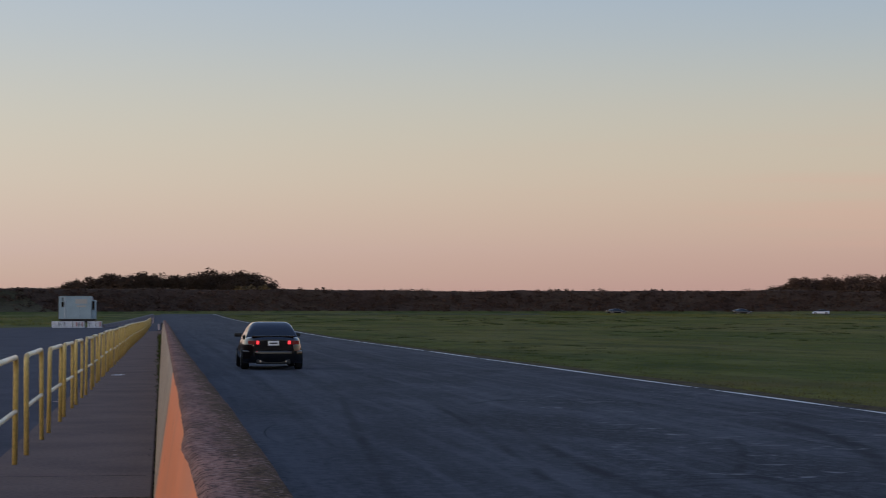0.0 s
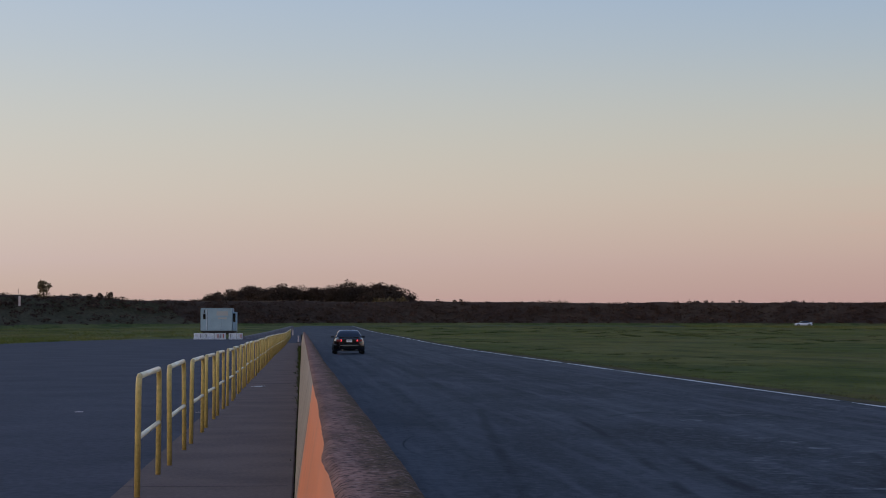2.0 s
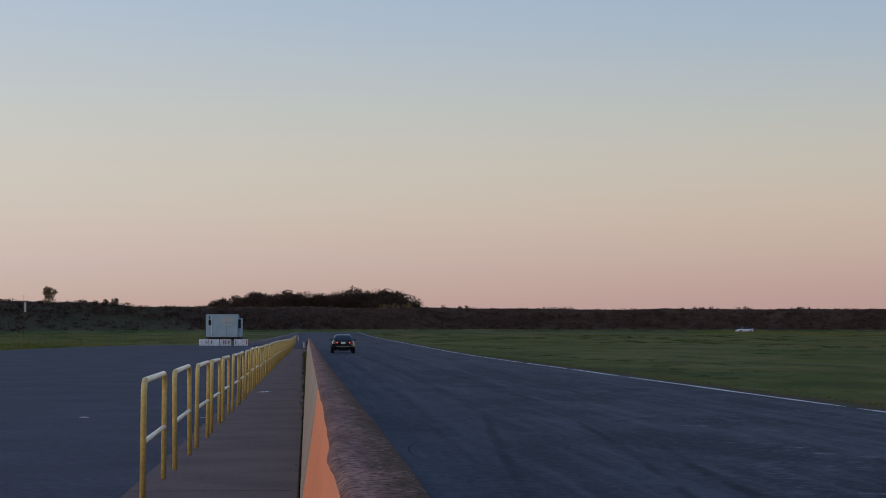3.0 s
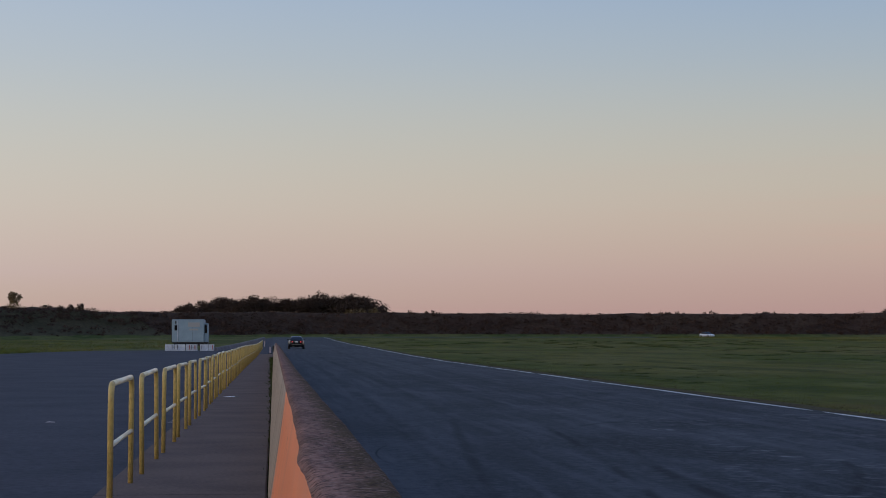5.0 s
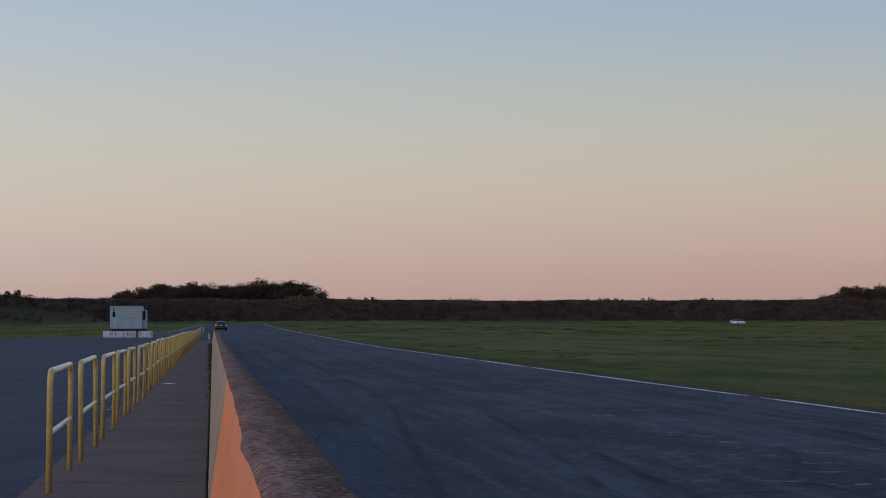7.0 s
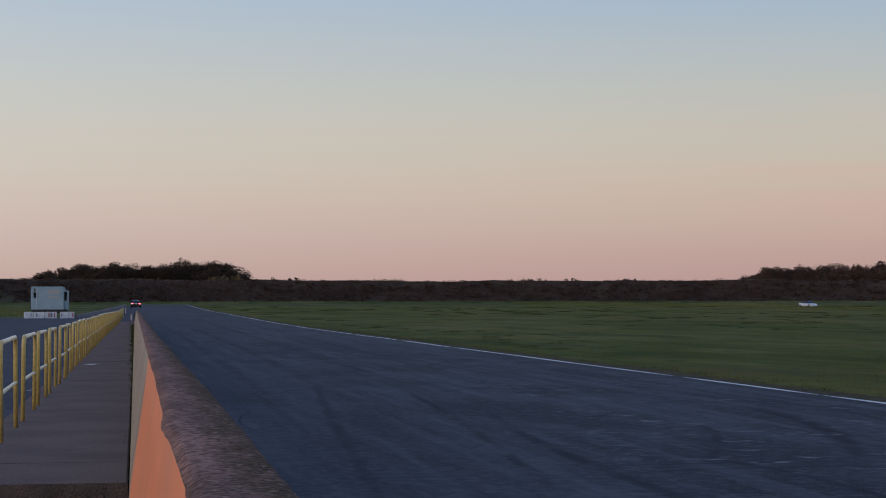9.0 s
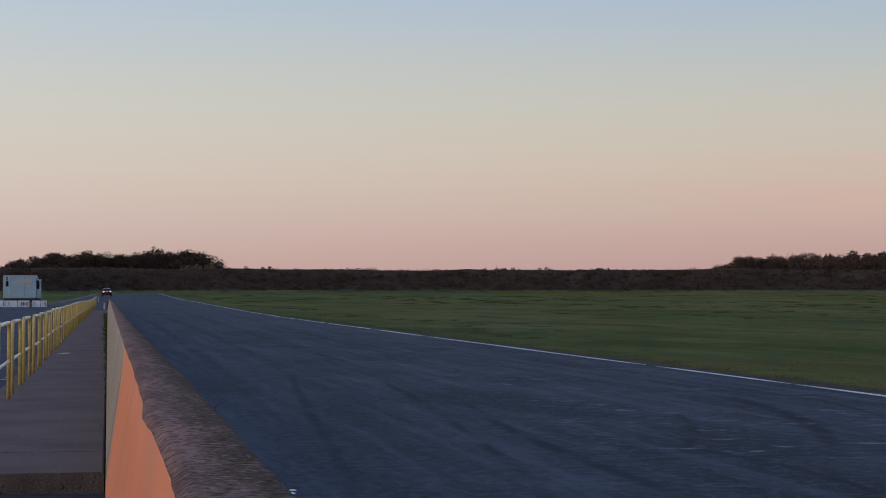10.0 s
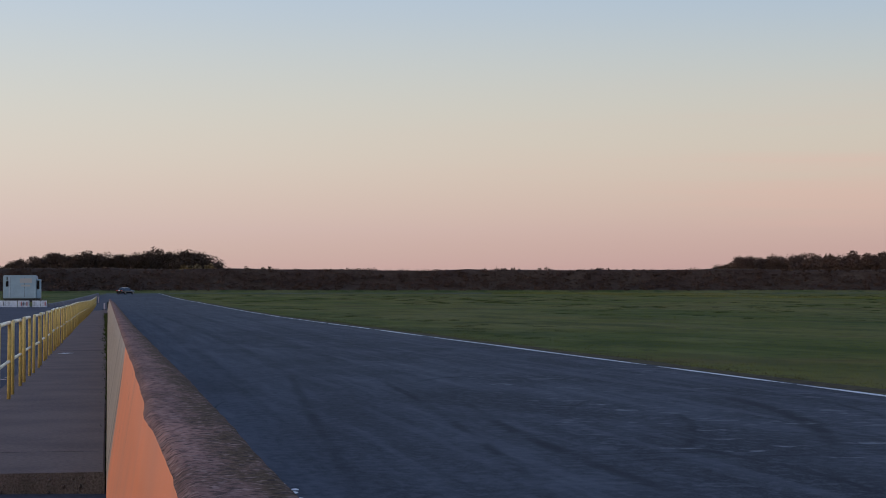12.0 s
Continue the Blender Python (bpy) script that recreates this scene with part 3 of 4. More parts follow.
def build_wall():
    ys, y = [-29.0, -20.0, -12.0, -6.0, -2.0], .2
    while y < 168:
        ys.append(y)
        y += .06 if y < 14 else .15 if y < 30 else .5 if y < 60 else 2
    verts, faces, slots = [], [], []
    for y in ys:
        l, r, h = wall_line(y)
        foot = min(walk_z(y), track_z(y)) - .42
        w = r - l
        k, g = skew(y), walk_z(y)
        prof = [(k - .065, foot), (k - .062, g - .02), (k - .052, g + .09)]
        prof += [(k - .052 + (l - k + .04) * f, g + .09 + (h - g - .11) * f) for f in (.25, .5, .75)]
        prof += [(l - .012, h - .022), (l + .010, h - .004)]
        for f in (.12, .3, .5, .7, .86):
            prof.append((l + w * f, h + .003 * math.sin(math.pi * f) + noise.noise((f * 7, y * 1.3, 0)) * .002))
        prof += [(r - .012, h - .006), (r + .008, h - .035), (r + .05, h - .5), (r + .10, foot)]
        verts += [(x, y, z) for x, z in prof]
        n = len(prof)
    for j in range(len(ys) - 1):
        for i in range(n - 1):
            a = j * n + i
            faces.append((a, a + n, a + n + 1, a + 1))
            slots.append(0 if i < 6 else 1)
    faces += [tuple(range(n)), tuple(range(len(verts) - n, len(verts)))[::-1]]
    slots += [0, 0]
    return tagged(mesh_object("pit_wall", verts, faces, [WALL_FACE, WALL_TOP], slots, smooth=True),
                  label="low concrete pit wall, orange paint and worn brown top", kind="structure")


wall = build_wall()
rnd = random.Random(21)
for k in range(4):
    bm = bmesh.new()
    bmesh.ops.create_icosphere(bm, subdivisions=1, radius=.009)
    for v in bm.verts:
        v.co = Vector((v.co.x * rnd.uniform(.6, 1.6), v.co.y * rnd.uniform(1, 2.2), v.co.z * .2))
    yk = 3.66 + .09 * k + rnd.uniform(-.03, .03)
    bmesh.ops.translate(bm, verts=bm.verts, vec=(wall_line(yk)[1] - .004 + rnd.uniform(-.012, .012), yk, wall_line(yk)[2] - .008))
    part("paint_chip", bm, LINE, wall, "flaking white paint on the wall's edge")


def build_hoop():
    """A bent-pipe guard hoop with a middle rail."""
    hoop = tagged(new("guard_rail"), "yellow painted bent-pipe guard rail hoop on the walkway", "guard rail", "guard rails along the walkway")
    L, H, r, R = 2.38, 1.02, .026, .13
    a = [(0, R * (1 - math.cos(t)), H - R + R * math.sin(t)) for t in [math.pi / 2 * i / 6 for i in range(7)]]
    b = [(0, L - y, z) for _, y, z in a[::-1]]
    # Horizontal rails take the skylit copy of the posts' yellow.
    part("top_rail", tube([(0, R - .01, H), (0, L - R + .01, H)], r * 1.01), PALE_YELLOW, hoop, "pale top rail, faded paint with sky light in its colour", smooth=True)
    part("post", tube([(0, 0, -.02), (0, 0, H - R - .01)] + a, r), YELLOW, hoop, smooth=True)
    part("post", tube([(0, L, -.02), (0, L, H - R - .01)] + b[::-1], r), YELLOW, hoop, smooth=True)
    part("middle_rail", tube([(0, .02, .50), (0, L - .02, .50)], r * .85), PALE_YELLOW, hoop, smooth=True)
    return hoop


hoop = build_hoop()
rnd = random.Random(5)
for i in range(58):
    y = 15.7 + 3.56 * i
    slope = math.degrees(math.atan2(walk_z(y + 2.38) - walk_z(y), 2.38))
    m = pose((-1.385, -1.370, -1.365, -1.360, -1.350)[min(i, 4)] + skew(y) + rnd.uniform(-.008, .008), y, walk_z(y) - .004, slope + rnd.uniform(-.5, .5), rnd.uniform(-.6, .6), -.13 + rnd.uniform(-.25, .25))
    if i == 0:
        hoop.matrix_basis = m
    else:
        copy_thing(hoop, m)


# ---- grass ----
def tufts(name, spots, mat, label, seed, blades=4):
    """Many small blades: spots are (x, y, z, height, spread)."""
    rng = np.random.default_rng(seed)
    s = np.repeat(np.asarray(spots, float), blades, axis=0)
    n = len(s)
    ang = rng.uniform(0, 2 * np.pi, n)
    base = s[:, :3] + np.stack([rng.normal(0, 1, n) * s[:, 4], rng.normal(0, 1, n) * s[:, 4], np.full(n, -.03)], 1)
    w = (s[:, 3] * rng.uniform(.18, .4, n))[:, None]
    side = np.stack([np.cos(ang), np.sin(ang), np.zeros(n)], 1) * w
    lean = np.stack([rng.normal(0, .7, n), rng.normal(0, .7, n), rng.uniform(.6, 1.2, n)], 1) * s[:, 3:4]
    verts = np.stack([base - side, base + side, base + lean], 1).reshape(-1, 3)
    faces = np.arange(3 * n).reshape(-1, 3)
    return tagged(mesh_object(name, verts.tolist(), faces.tolist(), [mat]), label=label, kind="stuff")


LOOP = [(320, 330), (260, 366), (200, 390), (150, 402), (120, 411), (106, 416), (98, 419), (94, 418), (95, 415), (100, 408), (108, 387), (117, 355), (124, 328), (132, 306), (144, 272), (160, 236), (186, 190)]


def smooth_line(pts, n=6):
    out = []
    for i in range(len(pts) - 1):
        p = [Vector(pts[max(0, min(len(pts) - 1, i + k))]) for k in (-1, 0, 1, 2)]
        for k in range(n):
            t = k / n
            out.append(tuple(.5 * (2 * p[1] + (p[2] - p[0]) * t + (2 * p[0] - 5 * p[1] + 4 * p[2] - p[3]) * t * t + (3 * p[1] - p[0] - 3 * p[2] + p[3]) * t ** 3)))
    return out + [tuple(pts[-1])]


def build_grass():
    rng = np.random.default_rng(3)
    spots, weeds, straw = [], [], []
    while len(spots) < 70000:
        y = 24 + 400 * rng.random() ** 1.5
        x = 12.4 + (max(.46 * y, 18) - 12.4) * rng.random()
        if x < 12.4 + abs(rng.normal(0, .4)) or noise.noise((x * .25, y * .08, 0)) + rng.normal(0, .35) < -.25:
            continue
        far = y / 60
        h = rng.uniform(.03, .055) * (1 + .3 * far)
        spots.append((x, y, track_z(y) - .06, h, .10 + .12 * far))
    for _ in range(620):
        y = 66 + 290 * rng.random() ** 1.15
        x = 15 + (max(.46 * y, 20) - 15) * rng.random()
        far = y / 60
        if noise.noise((x * .05, y * .025, 5)) < -.05:
            continue
        w = rng.uniform(.2, .7) * (.7 + .25 * far)
        tall = rng.uniform(.07, .14) * (.5 + .35 * far)
        for _ in range(int(rng.integers(18, 56))):
            dx = rng.normal(0, 1)
            weeds.append((x + dx * w, y + rng.normal(0, .6 * w), track_z(y) - .07, tall * rng.uniform(.35, 1) * math.exp(-.3 * dx * dx), .06 + .03 * far))
    while len(straw) < 9000:
        y = 18 + 110 * rng.random() ** 1.4
        x = 12.2 + abs(rng.normal(0, .55)) * (1 + y / 120)
        straw.append((x, y, track_z(y) - .06, rng.uniform(.02, .075), .06))
    for _ in range(9000):
        y = 150 + 220 * rng.random()
        x = -20 - (y - 120) * .35 * rng.random() if y < 230 else -10 - 80 * rng.random()
        if x > float(np.interp(y, (150, 157, 185, 200, 207, 213, 260, 400), (-27, -27, -24, -21, -16, -9, -4.5, -3))) - .5:
            continue
        spots.append((x, y, pit_z(y) - .06, rng.uniform(.1, .25), .3))
    for x, y in smooth_line(LOOP, 4):
        for _ in range(90 if 80 < x < 150 else 0):
            gx, gy = x + rng.uniform(-7, 7), y - rng.uniform(4, 8)
            spots.append((gx, gy, land_z(gx, gy) - .06, rng.uniform(.22, .36), .6))
    tufts("grass", spots, BLADES, "short green and yellowing field grass", 11)
    tufts("weeds", weeds, WEEDS, "dark low weeds scattered over the field", 12)
    tufts("verge_straw", straw, STRAW, "dry straw-coloured grass along the track edge", 13)


build_grass()
ribbon("verge", [(12.46 + .10 * math.sin(i * 1.7), -20 + 4 * i) for i in range(105)], .75, lambda x, y: track_z(y), -.012, DIRT,
       "bare brown dirt verge beside the track, grass-edge shade in its colour", fade=.3, seed=3)
ribbon("loop_road", smooth_line(LOOP), 6, land_z, -.03, ASPHALT, "far asphalt loop of the racetrack")
ribbon("hairpin_road", smooth_line([(6, 396), (14, 402), (30, 407), (60, 412), (86, 404)]), 9, land_z, .004, ASPHALT, "asphalt leaving the straight's end")


ribbon("back_straight", smooth_line([(40, 420), (100, 422), (200, 412), (320, 382), (480, 318)]), 8, land_z, -.004, ASPHALT, "far asphalt back straight")

# ---- banks and woods ----
BANK_LINE = [(-190, 150), (-128, 230), (-96, 300), (-70, 372), (-44, 432), (0, 476), (60, 490), (140, 488), (240, 474), (360, 440), (560, 380), (900, 250)]


def bank_height(i, x):
    return 6.1 + .75 * min(1, max(0, (-38 - x) / 14)) + .5 * noise.noise((i * .21, 0, 0)) + .25 * noise.noise((i * .9, 3, 0))


def build_bank():
    line = smooth_line(BANK_LINE, 14)
    verts, faces, slots = [], [], []
    prof = [(-19, -.3), (-12, .55), (-7.5, 1.8), (-4, 3.6), (-1.6, 5.6), (0, 6.1), (2, 6.0), (9, 1.0), (12, -.6)]
    for i, (x, y) in enumerate(line):
        x0, y0 = line[max(i - 1, 0)]
        x1, y1 = line[min(i + 1, len(line) - 1)]
        d = Vector((x1 - x0, y1 - y0)).normalized()
        out = Vector((-d.y, d.x))
        for s, z in prof:
            px, py = x + out.x * s, y + out.y * s
            k = bank_height(i, x) / 6.1
            verts.append((px, py, land_z(px, py) - .06 + z * k + (.25 * noise.noise((px * .2, py * .2, s)) if z > .5 else 0)))
    n = len(prof)
    for j in range(len(line) - 1):
        for i in range(n - 1):
            a = j * n + i
            faces.append((a, a + 1, a + n + 1, a + n))
            slots.append(1 if i == 0 else 2 if i < 4 and line[j][0] < -34 else 0)
    tagged(mesh_object("bank", verts, faces, [BANK, GRASS, DRY_SLOPE], slots, smooth=True), label="long earth bank overgrown with dark brown scrub", kind="structure")
    return line


def leaf_cloud(name, blobs, mat, label, seed, kind="stuff"):
    """Loose leaves: blobs are (x, y, z, rx, rz, count, leaf size)."""
    rng = np.random.default_rng(seed)
    cs, ss = [], []
    for x, y, z, rx, rz, c, size in blobs:
        p = rng.normal(0, 1, (c, 3))
        p /= np.linalg.norm(p, axis=1)[:, None]
        p *= rng.uniform(.45, 1.05, (c, 1))
        cs.append(p * (rx, rx, rz) + (x, y, z))
        ss.append(np.full(c, size) * rng.uniform(.6, 1.4, c))
    cs, ss = np.concatenate(cs), np.concatenate(ss)[:, None]
    n = len(cs)
    u = rng.normal(0, 1, (n, 3))
    u /= np.linalg.norm(u, axis=1)[:, None]
    v = np.cross(u, rng.normal(0, 1, (n, 3)))
    v /= np.linalg.norm(v, axis=1)[:, None]
    verts = np.stack([cs - u * ss, cs + v * ss * .6, cs + u * ss, cs - v * ss * .6], 1).reshape(-1, 3)
    return tagged(mesh_object(name, verts.tolist(), np.arange(4 * n).reshape(-1, 4).tolist(), [mat]), label=label, kind=kind)


def build_scrub(line):
    rng = np.random.default_rng(17)
    blobs, straw, tops = [], [], []
    for i in range(14, len(line) - 20):
        (x, y), (x1, y1) = line[i], line[i + 1]
        d = Vector((x1 - x, y1 - y))
        steps = max(1, int(d.length / 1.1))
        out = Vector((-d.y, d.x)).normalized()
        for k in range(steps):
            t = (k + rng.random()) / steps
            for _ in range(6):
                f = rng.random()
                s, z = -12 * (1 - f) - .5, .4 + 5.6 * f ** 1.1
                if x < -34 and f < .6 and rng.random() < .8:
                    continue
                px, py = x + d.x * t + out.x * s, y + d.y * t + out.y * s
                r = rng.uniform(.5, 1.2)
                blobs.append((px, py, land_z(px, py) + z * bank_height(i, x) / 6.1 + .1, r * 1.5, r * .5, 22, .22))
            px, py = x + d.x * t, y + d.y * t
            zt = land_z(px, py) + bank_height(i, x) - .06
            straw.append((px, py, zt, rng.uniform(.15, .45), .5))
            straw.append((px + out.x, py + out.y, zt, rng.uniform(.15, .4), .5))
            if noise.noise((px * .06, py * .06, 2)) > .12 and rng.random() < .5:
                r = rng.uniform(.35, .75)
                tops.append((px + out.x * 2, py + out.y * 2, zt + r * .4, r * 1.2, r * .8, 20, .24))
    leaf_cloud("bank_scrub", blobs, SCRUB, "dense dark brown scrub covering the bank", 5)
    leaf_cloud("bank_top_bushes", tops, LEAVES, "low bushes along the top of the bank", 6)
    tufts("bank_straw", straw, PALE_STRAW, "dry grass along the top of the bank", 7, blades=3)


bank_line = build_bank()
build_scrub(bank_line)


def tree_frame(bm, base, height, rnd, girth=.22):
    """Tapered trunk with limbs, into bm; returns the limbs' ends."""
    def stick(a, b, r0, r1):
        d = (b - a).normalized()
        u = d.orthogonal().normalized()
        v = d.cross(u)
        ra = [bm.verts.new(a + r0 * (math.cos(k) * u + math.sin(k) * v)) for k in (0, 1.26, 2.51, 3.77, 5.03)]
        rb = [bm.verts.new(b + r1 * (math.cos(k) * u + math.sin(k) * v)) for k in (0, 1.26, 2.51, 3.77, 5.03)]
        for k in range(5):
            bm.faces.new((ra[k], ra[(k + 1) % 5], rb[(k + 1) % 5], rb[k]))
    a = Vector(base)
    top = a + Vector((rnd.uniform(-.06, .06) * height, rnd.uniform(-.06, .06) * height, height * .62))
    stick(a, top, girth, girth * .55)
    ends = []
    for k in range(6):
        s = a.lerp(top, rnd.uniform(.45, 1))
        ang = rnd.uniform(0, 6.28)
        e = s + Vector((math.cos(ang) * height * rnd.uniform(.14, .30), math.sin(ang) * height * rnd.uniform(.14, .30), height * rnd.uniform(.10, .36)))
        stick(s, e, girth * .42, girth * .12)
        ends.append(e)
    return ends


def build_wood(name, label, spots, seed, foliage, leaves=290, leaf=.025):
    """A far wood: every tree with trunk, limbs and a loose crown."""
    rnd = random.Random(seed)
    blobs = []
    bm = bmesh.new()
    for x, y, h in spots:
        z = land_z(x, y) - .2
        ends = tree_frame(bm, (x, y, z), h, rnd, .25)
        for e in ends:
            r = h * rnd.uniform(.13, .20)
            blobs.append((e.x, e.y, min(e.z, z + h - r * .7), r * 1.12, r * 1.0, leaves, leaf * h * rnd.uniform(.7, 1.1)))
        for _ in range(5):
            r = h * rnd.uniform(.17, .26)
            blobs.append((x + rnd.uniform(-.2, .2) * h, y - .1 * h, z + h * rnd.uniform(.2, .68), r * 1.3, r, leaves, leaf * 1.2 * h))
    wood = leaf_cloud(name, blobs, foliage, label, seed)
    me = bpy.data.meshes.new("trunks")
    bm.to_mesh(me)
    bm.free()
    me.materials.append(BARK)
    trunks = new("trunks", me)
    trunks.parent = wood
    tagged(trunks, kind="stuff")
    return wood


def wood_spots(a0, a1, dist, heights, step, seed):
    rnd = random.Random(seed)
    out = []
    n = int((a1 - a0) * dist / step)
    for row in range(3):
        for i in range(n):
            a = a0 + (a1 - a0) * (i + rnd.random()) / n
            f = (a - a0) / (a1 - a0)
            d = dist + row * 14 + rnd.uniform(-4, 4)
            h = float(np.interp(f, *heights)) * rnd.uniform(.90, 1.02)
            out.append((a * d, d, h))
    return out


build_wood("left_wood", "dark autumn wood of deciduous trees behind the bank",
           wood_spots(-.0545, .0592, 690, ((0, .07, .2, .4, .55, .72, .94, 1), (10.6, 12.6, 14.8, 15.0, 14.6, 16.2, 16.2, 12)), 4.2, 31), 31, LEAVES)
build_wood("right_wood", "brown autumn wood of deciduous trees behind the bank",
           wood_spots(.343, .54, 640, ((0, .05, .12, .3, .5, 1), (9.2, 12.0, 13.6, 14.6, 15.2, 16)), 5, 32), 32, RUST)
build_wood("far_tree_line", "low distant line of dark trees",
           wood_spots(.055, .345, 900, ((0, .3, .5, .75, 1), (10.6, 11, 10.8, 10.9, 10.5)), 7, 33), 33, LEAVES, 45, .06)


# Unseen wood, added behind the camera to darken reflections in the cars.
rear = random.Random(41)
build_wood("unseen_rear_wood", "unseen dark tree line added behind the camera", [(-160 + 4.5 * i + rear.uniform(-2, 2), -95 + rear.uniform(-8, 8), rear.uniform(11, 15)) for i in range(80)], 34, LEAVES, 45, .065)


def build_bush(x, y, z, h, w, seed, mat, label):
    rnd = random.Random(seed)
    bm = bmesh.new()
    ends = tree_frame(bm, (0, 0, -.3), h, rnd, .05 * h / 2)
    bush = tagged(new("bush"), label, "bush")
    bush.location = (x, y, z)
    part("trunk", bm, BARK, bush)
    blobs = [(e.x * w, e.y * w, e.z, h * .16, h * .16, 40, .06 * h) for e in ends] + [(0, 0, h * .66, h * .17 * w, h * .2, 90, .05 * h), (0, 0, h * .42, h * .25 * w, h * .22, 120, .05 * h), (0, 0, h * .2, h * .3 * w, h * .2, 120, .05 * h)]
    crown = leaf_cloud("crown", blobs, mat, "", seed, "")
    crown.parent = bush
    return bush


build_bush(-49.3, 362, 7.0, 3.9, 1.1, 61, OLIVE, "upright olive-brown bush standing on the bank")
build_bush(-41.5, 390, 6.9, 1.9, 1.3, 62, LEAVES, "low dark bush on the top of the bank")
build_bush(-43.6, 389, 6.9, 1.6, 1.3, 63, LEAVES, "low dark bush on the top of the bank")
build_bush(-39.4, 391, 7.0, 2.0, 1.2, 66, LEAVES, "low dark bush on the top of the bank")
build_bush(36.2, 655, 2.2, 10.6, 1.3, 64, OLIVE, "pale brown bushy tree at the wood's edge")
build_bush(31.6, 655, 2.2, 10.9, 1.4, 65, OLIVE, "pale brown bushy tree at the wood's edge")


# ---- pit side things ----
def build_trailer():
    t = tagged(new("box_trailer"), "pale blue-white box trailer parked behind white barriers", "trailer")
    t.location = (-8.85, 207.5, pit_z(207))
    part("body", block(-2.03, 1.52, 0, 5.4, .95, 3.44, .06), BOX_WHITE, t)
    part("roof_edge", block(-1.98, 1.46, -.02, 5.35, 3.44, 3.50, .015), BOX_WHITE, t)
    cab = part("side_cabin", block(1.522, 2.0, .3, 2.6, .95, 3.06, .08), BOX_WHITE, t, "narrow white side cabin with dark window")
    part("window", block(1.58, 1.86, .285, .32, 1.95, 2.92, .01), GLASS_DARK, cab)
    part("door", block(-1.25, .25, -.018, .02, 1.05, 3.25, .01), BOX_WHITE, t)
    part("door_seam", block(-1.275, -1.255, -.012, .01, 1.05, 3.25), BLACK, t)
    part("door_seam", block(.255, .275, -.012, .01, 1.05, 3.25), BLACK, t)
    part("corner_post", block(-1.42, -1.36, -.03, .01, 1.0, 3.4, .01), BARRIER, t)
    part("window", block(-1.74, -1.46, -.02, .02, 2.25, 2.85, .01), GLASS_DARK, t)
    part("vent", block(-1.68, -1.54, -.03, .02, 2.95, 3.3, .01), BLACK, t)
    part("decal", block(-.25, 1.05, -.024, .01, 2.65, 3.15, .004), ORANGE_MARK, t, "faded orange decal bar")
    part("decal", block(-.1, .9, -.024, .01, 2.25, 2.45, .004), ORANGE_MARK, t, "faded orange decal bar")
    part("side_panel", block(-2.10, -2.032, .05, 5.3, .98, 3.38, .02), BLACK, t)
    # Black strip that stands in for the shadow gap below the body.
    part("shade_strip", block(-2.0, 1.98, .02, 5.3, .80, .95, .02), BLACK, t)
    part("chassis", block(-1.8, 1.9, .3, 5.3, .55, .80, .03), BLACK, t)
    for x in (-1.6, 1.35):
        for y in (1.2, 4.2):
            bm = bmesh.new()
            bmesh.ops.create_cone(bm, cap_ends=True, segments=20, radius1=.36, radius2=.36, depth=.25, matrix=pose(x, y, .36, 0, 90, 0))
            w = part("wheel", bm, TYRE, t)
            bm = bmesh.new()
            bmesh.ops.create_cone(bm, cap_ends=True, segments=16, radius1=.2, radius2=.18, depth=.27, matrix=pose(x, y, .36, 0, 90, 0))
            part("rim", bm, ALLOY, w)


build_trailer()


def build_barrier(x, y, length, marks):
    b = tagged(new("barrier"), "white painted concrete barrier with red marks on the pit lane", "barrier", "barriers by the trailer")
    b.location = (x, y, pit_z(y))
    prof = [(-.30, 0), (-.30, .08), (-.13, .30), (-.08, .72), (.08, .72), (.13, .33), (.30, .08), (.30, 0)]
    part("body", prism(prof, 0, length, .015), BARRIER, b)
    for u, w, m in marks:
        part("mark", block(u, u + w, -.30, -.02, .15, .62, 0, Matrix.Identity(4)), m, b, "painted mark")
    return b


build_barrier(-11.45, 204.5, 1.0, [(.75, .05, BLACK)])
build_barrier(-10.40, 204.3, 1.15, [(.3, .04, BLACK)])
build_barrier(-9.18, 204.4, 1.25, [(.35, .10, RED), (.62, .05, BLACK), (.95, .10, RED)])
build_barrier(-7.60, 204.2, .85, [(.15, .05, BLACK)])
build_barrier(-6.70, 204.3, .62, [(.40, .10, RED)])


def pit_exit_wall():
    """Low concrete kerb wall that leads from the barriers to the end of the walkway."""
    line = smooth_line([(-5.95, 205), (-4.85, 225), (-3.8, 245), (-2.9, 265), (-1.6, 295), (-.9, 318)], 5)
    prof = [(-.22, -.1), (-.20, .30), (-.14, .40), (.10, .40), (.17, .30), (.30, -.1)]
    verts, faces = [], []
    for i, (x, y) in enumerate(line):
        worn = .03 * noise.noise((i * .7, 4, 0)) + float(np.interp(y, (205, 225, 245, 265, 295, 318), (-.04, .08, .22, .40, .58, .55)))
        verts += [(x + dx, y, land_z(x, y) + dz + (worn if dz > 0 else 0)) for dx, dz in prof]
    n = len(prof)
    for j in range(len(line) - 1):
        for i in range(n - 1):
            a = j * n + i
            faces.append((a, a + n, a + n + 1, a + 1))
    faces += [tuple(range(n)), tuple(range(len(verts) - n, len(verts)))[::-1]]
    tagged(mesh_object("pit_exit_wall", verts, faces, [KERB]), label="low grey concrete kerb wall along the pit exit", kind="structure")


pit_exit_wall()


def build_marker(x, y, z, h, label):
    m = tagged(new("marker_post"), label, "marker post")
    m.location = (x, y, z)
    part("post", block(-.07, .07, -.04, .04, 0, h, .02), FADED, m)
    part("foot", block(-.2, .2, -.2, .2, 0, .06, .02), BLACK, m)
    return m


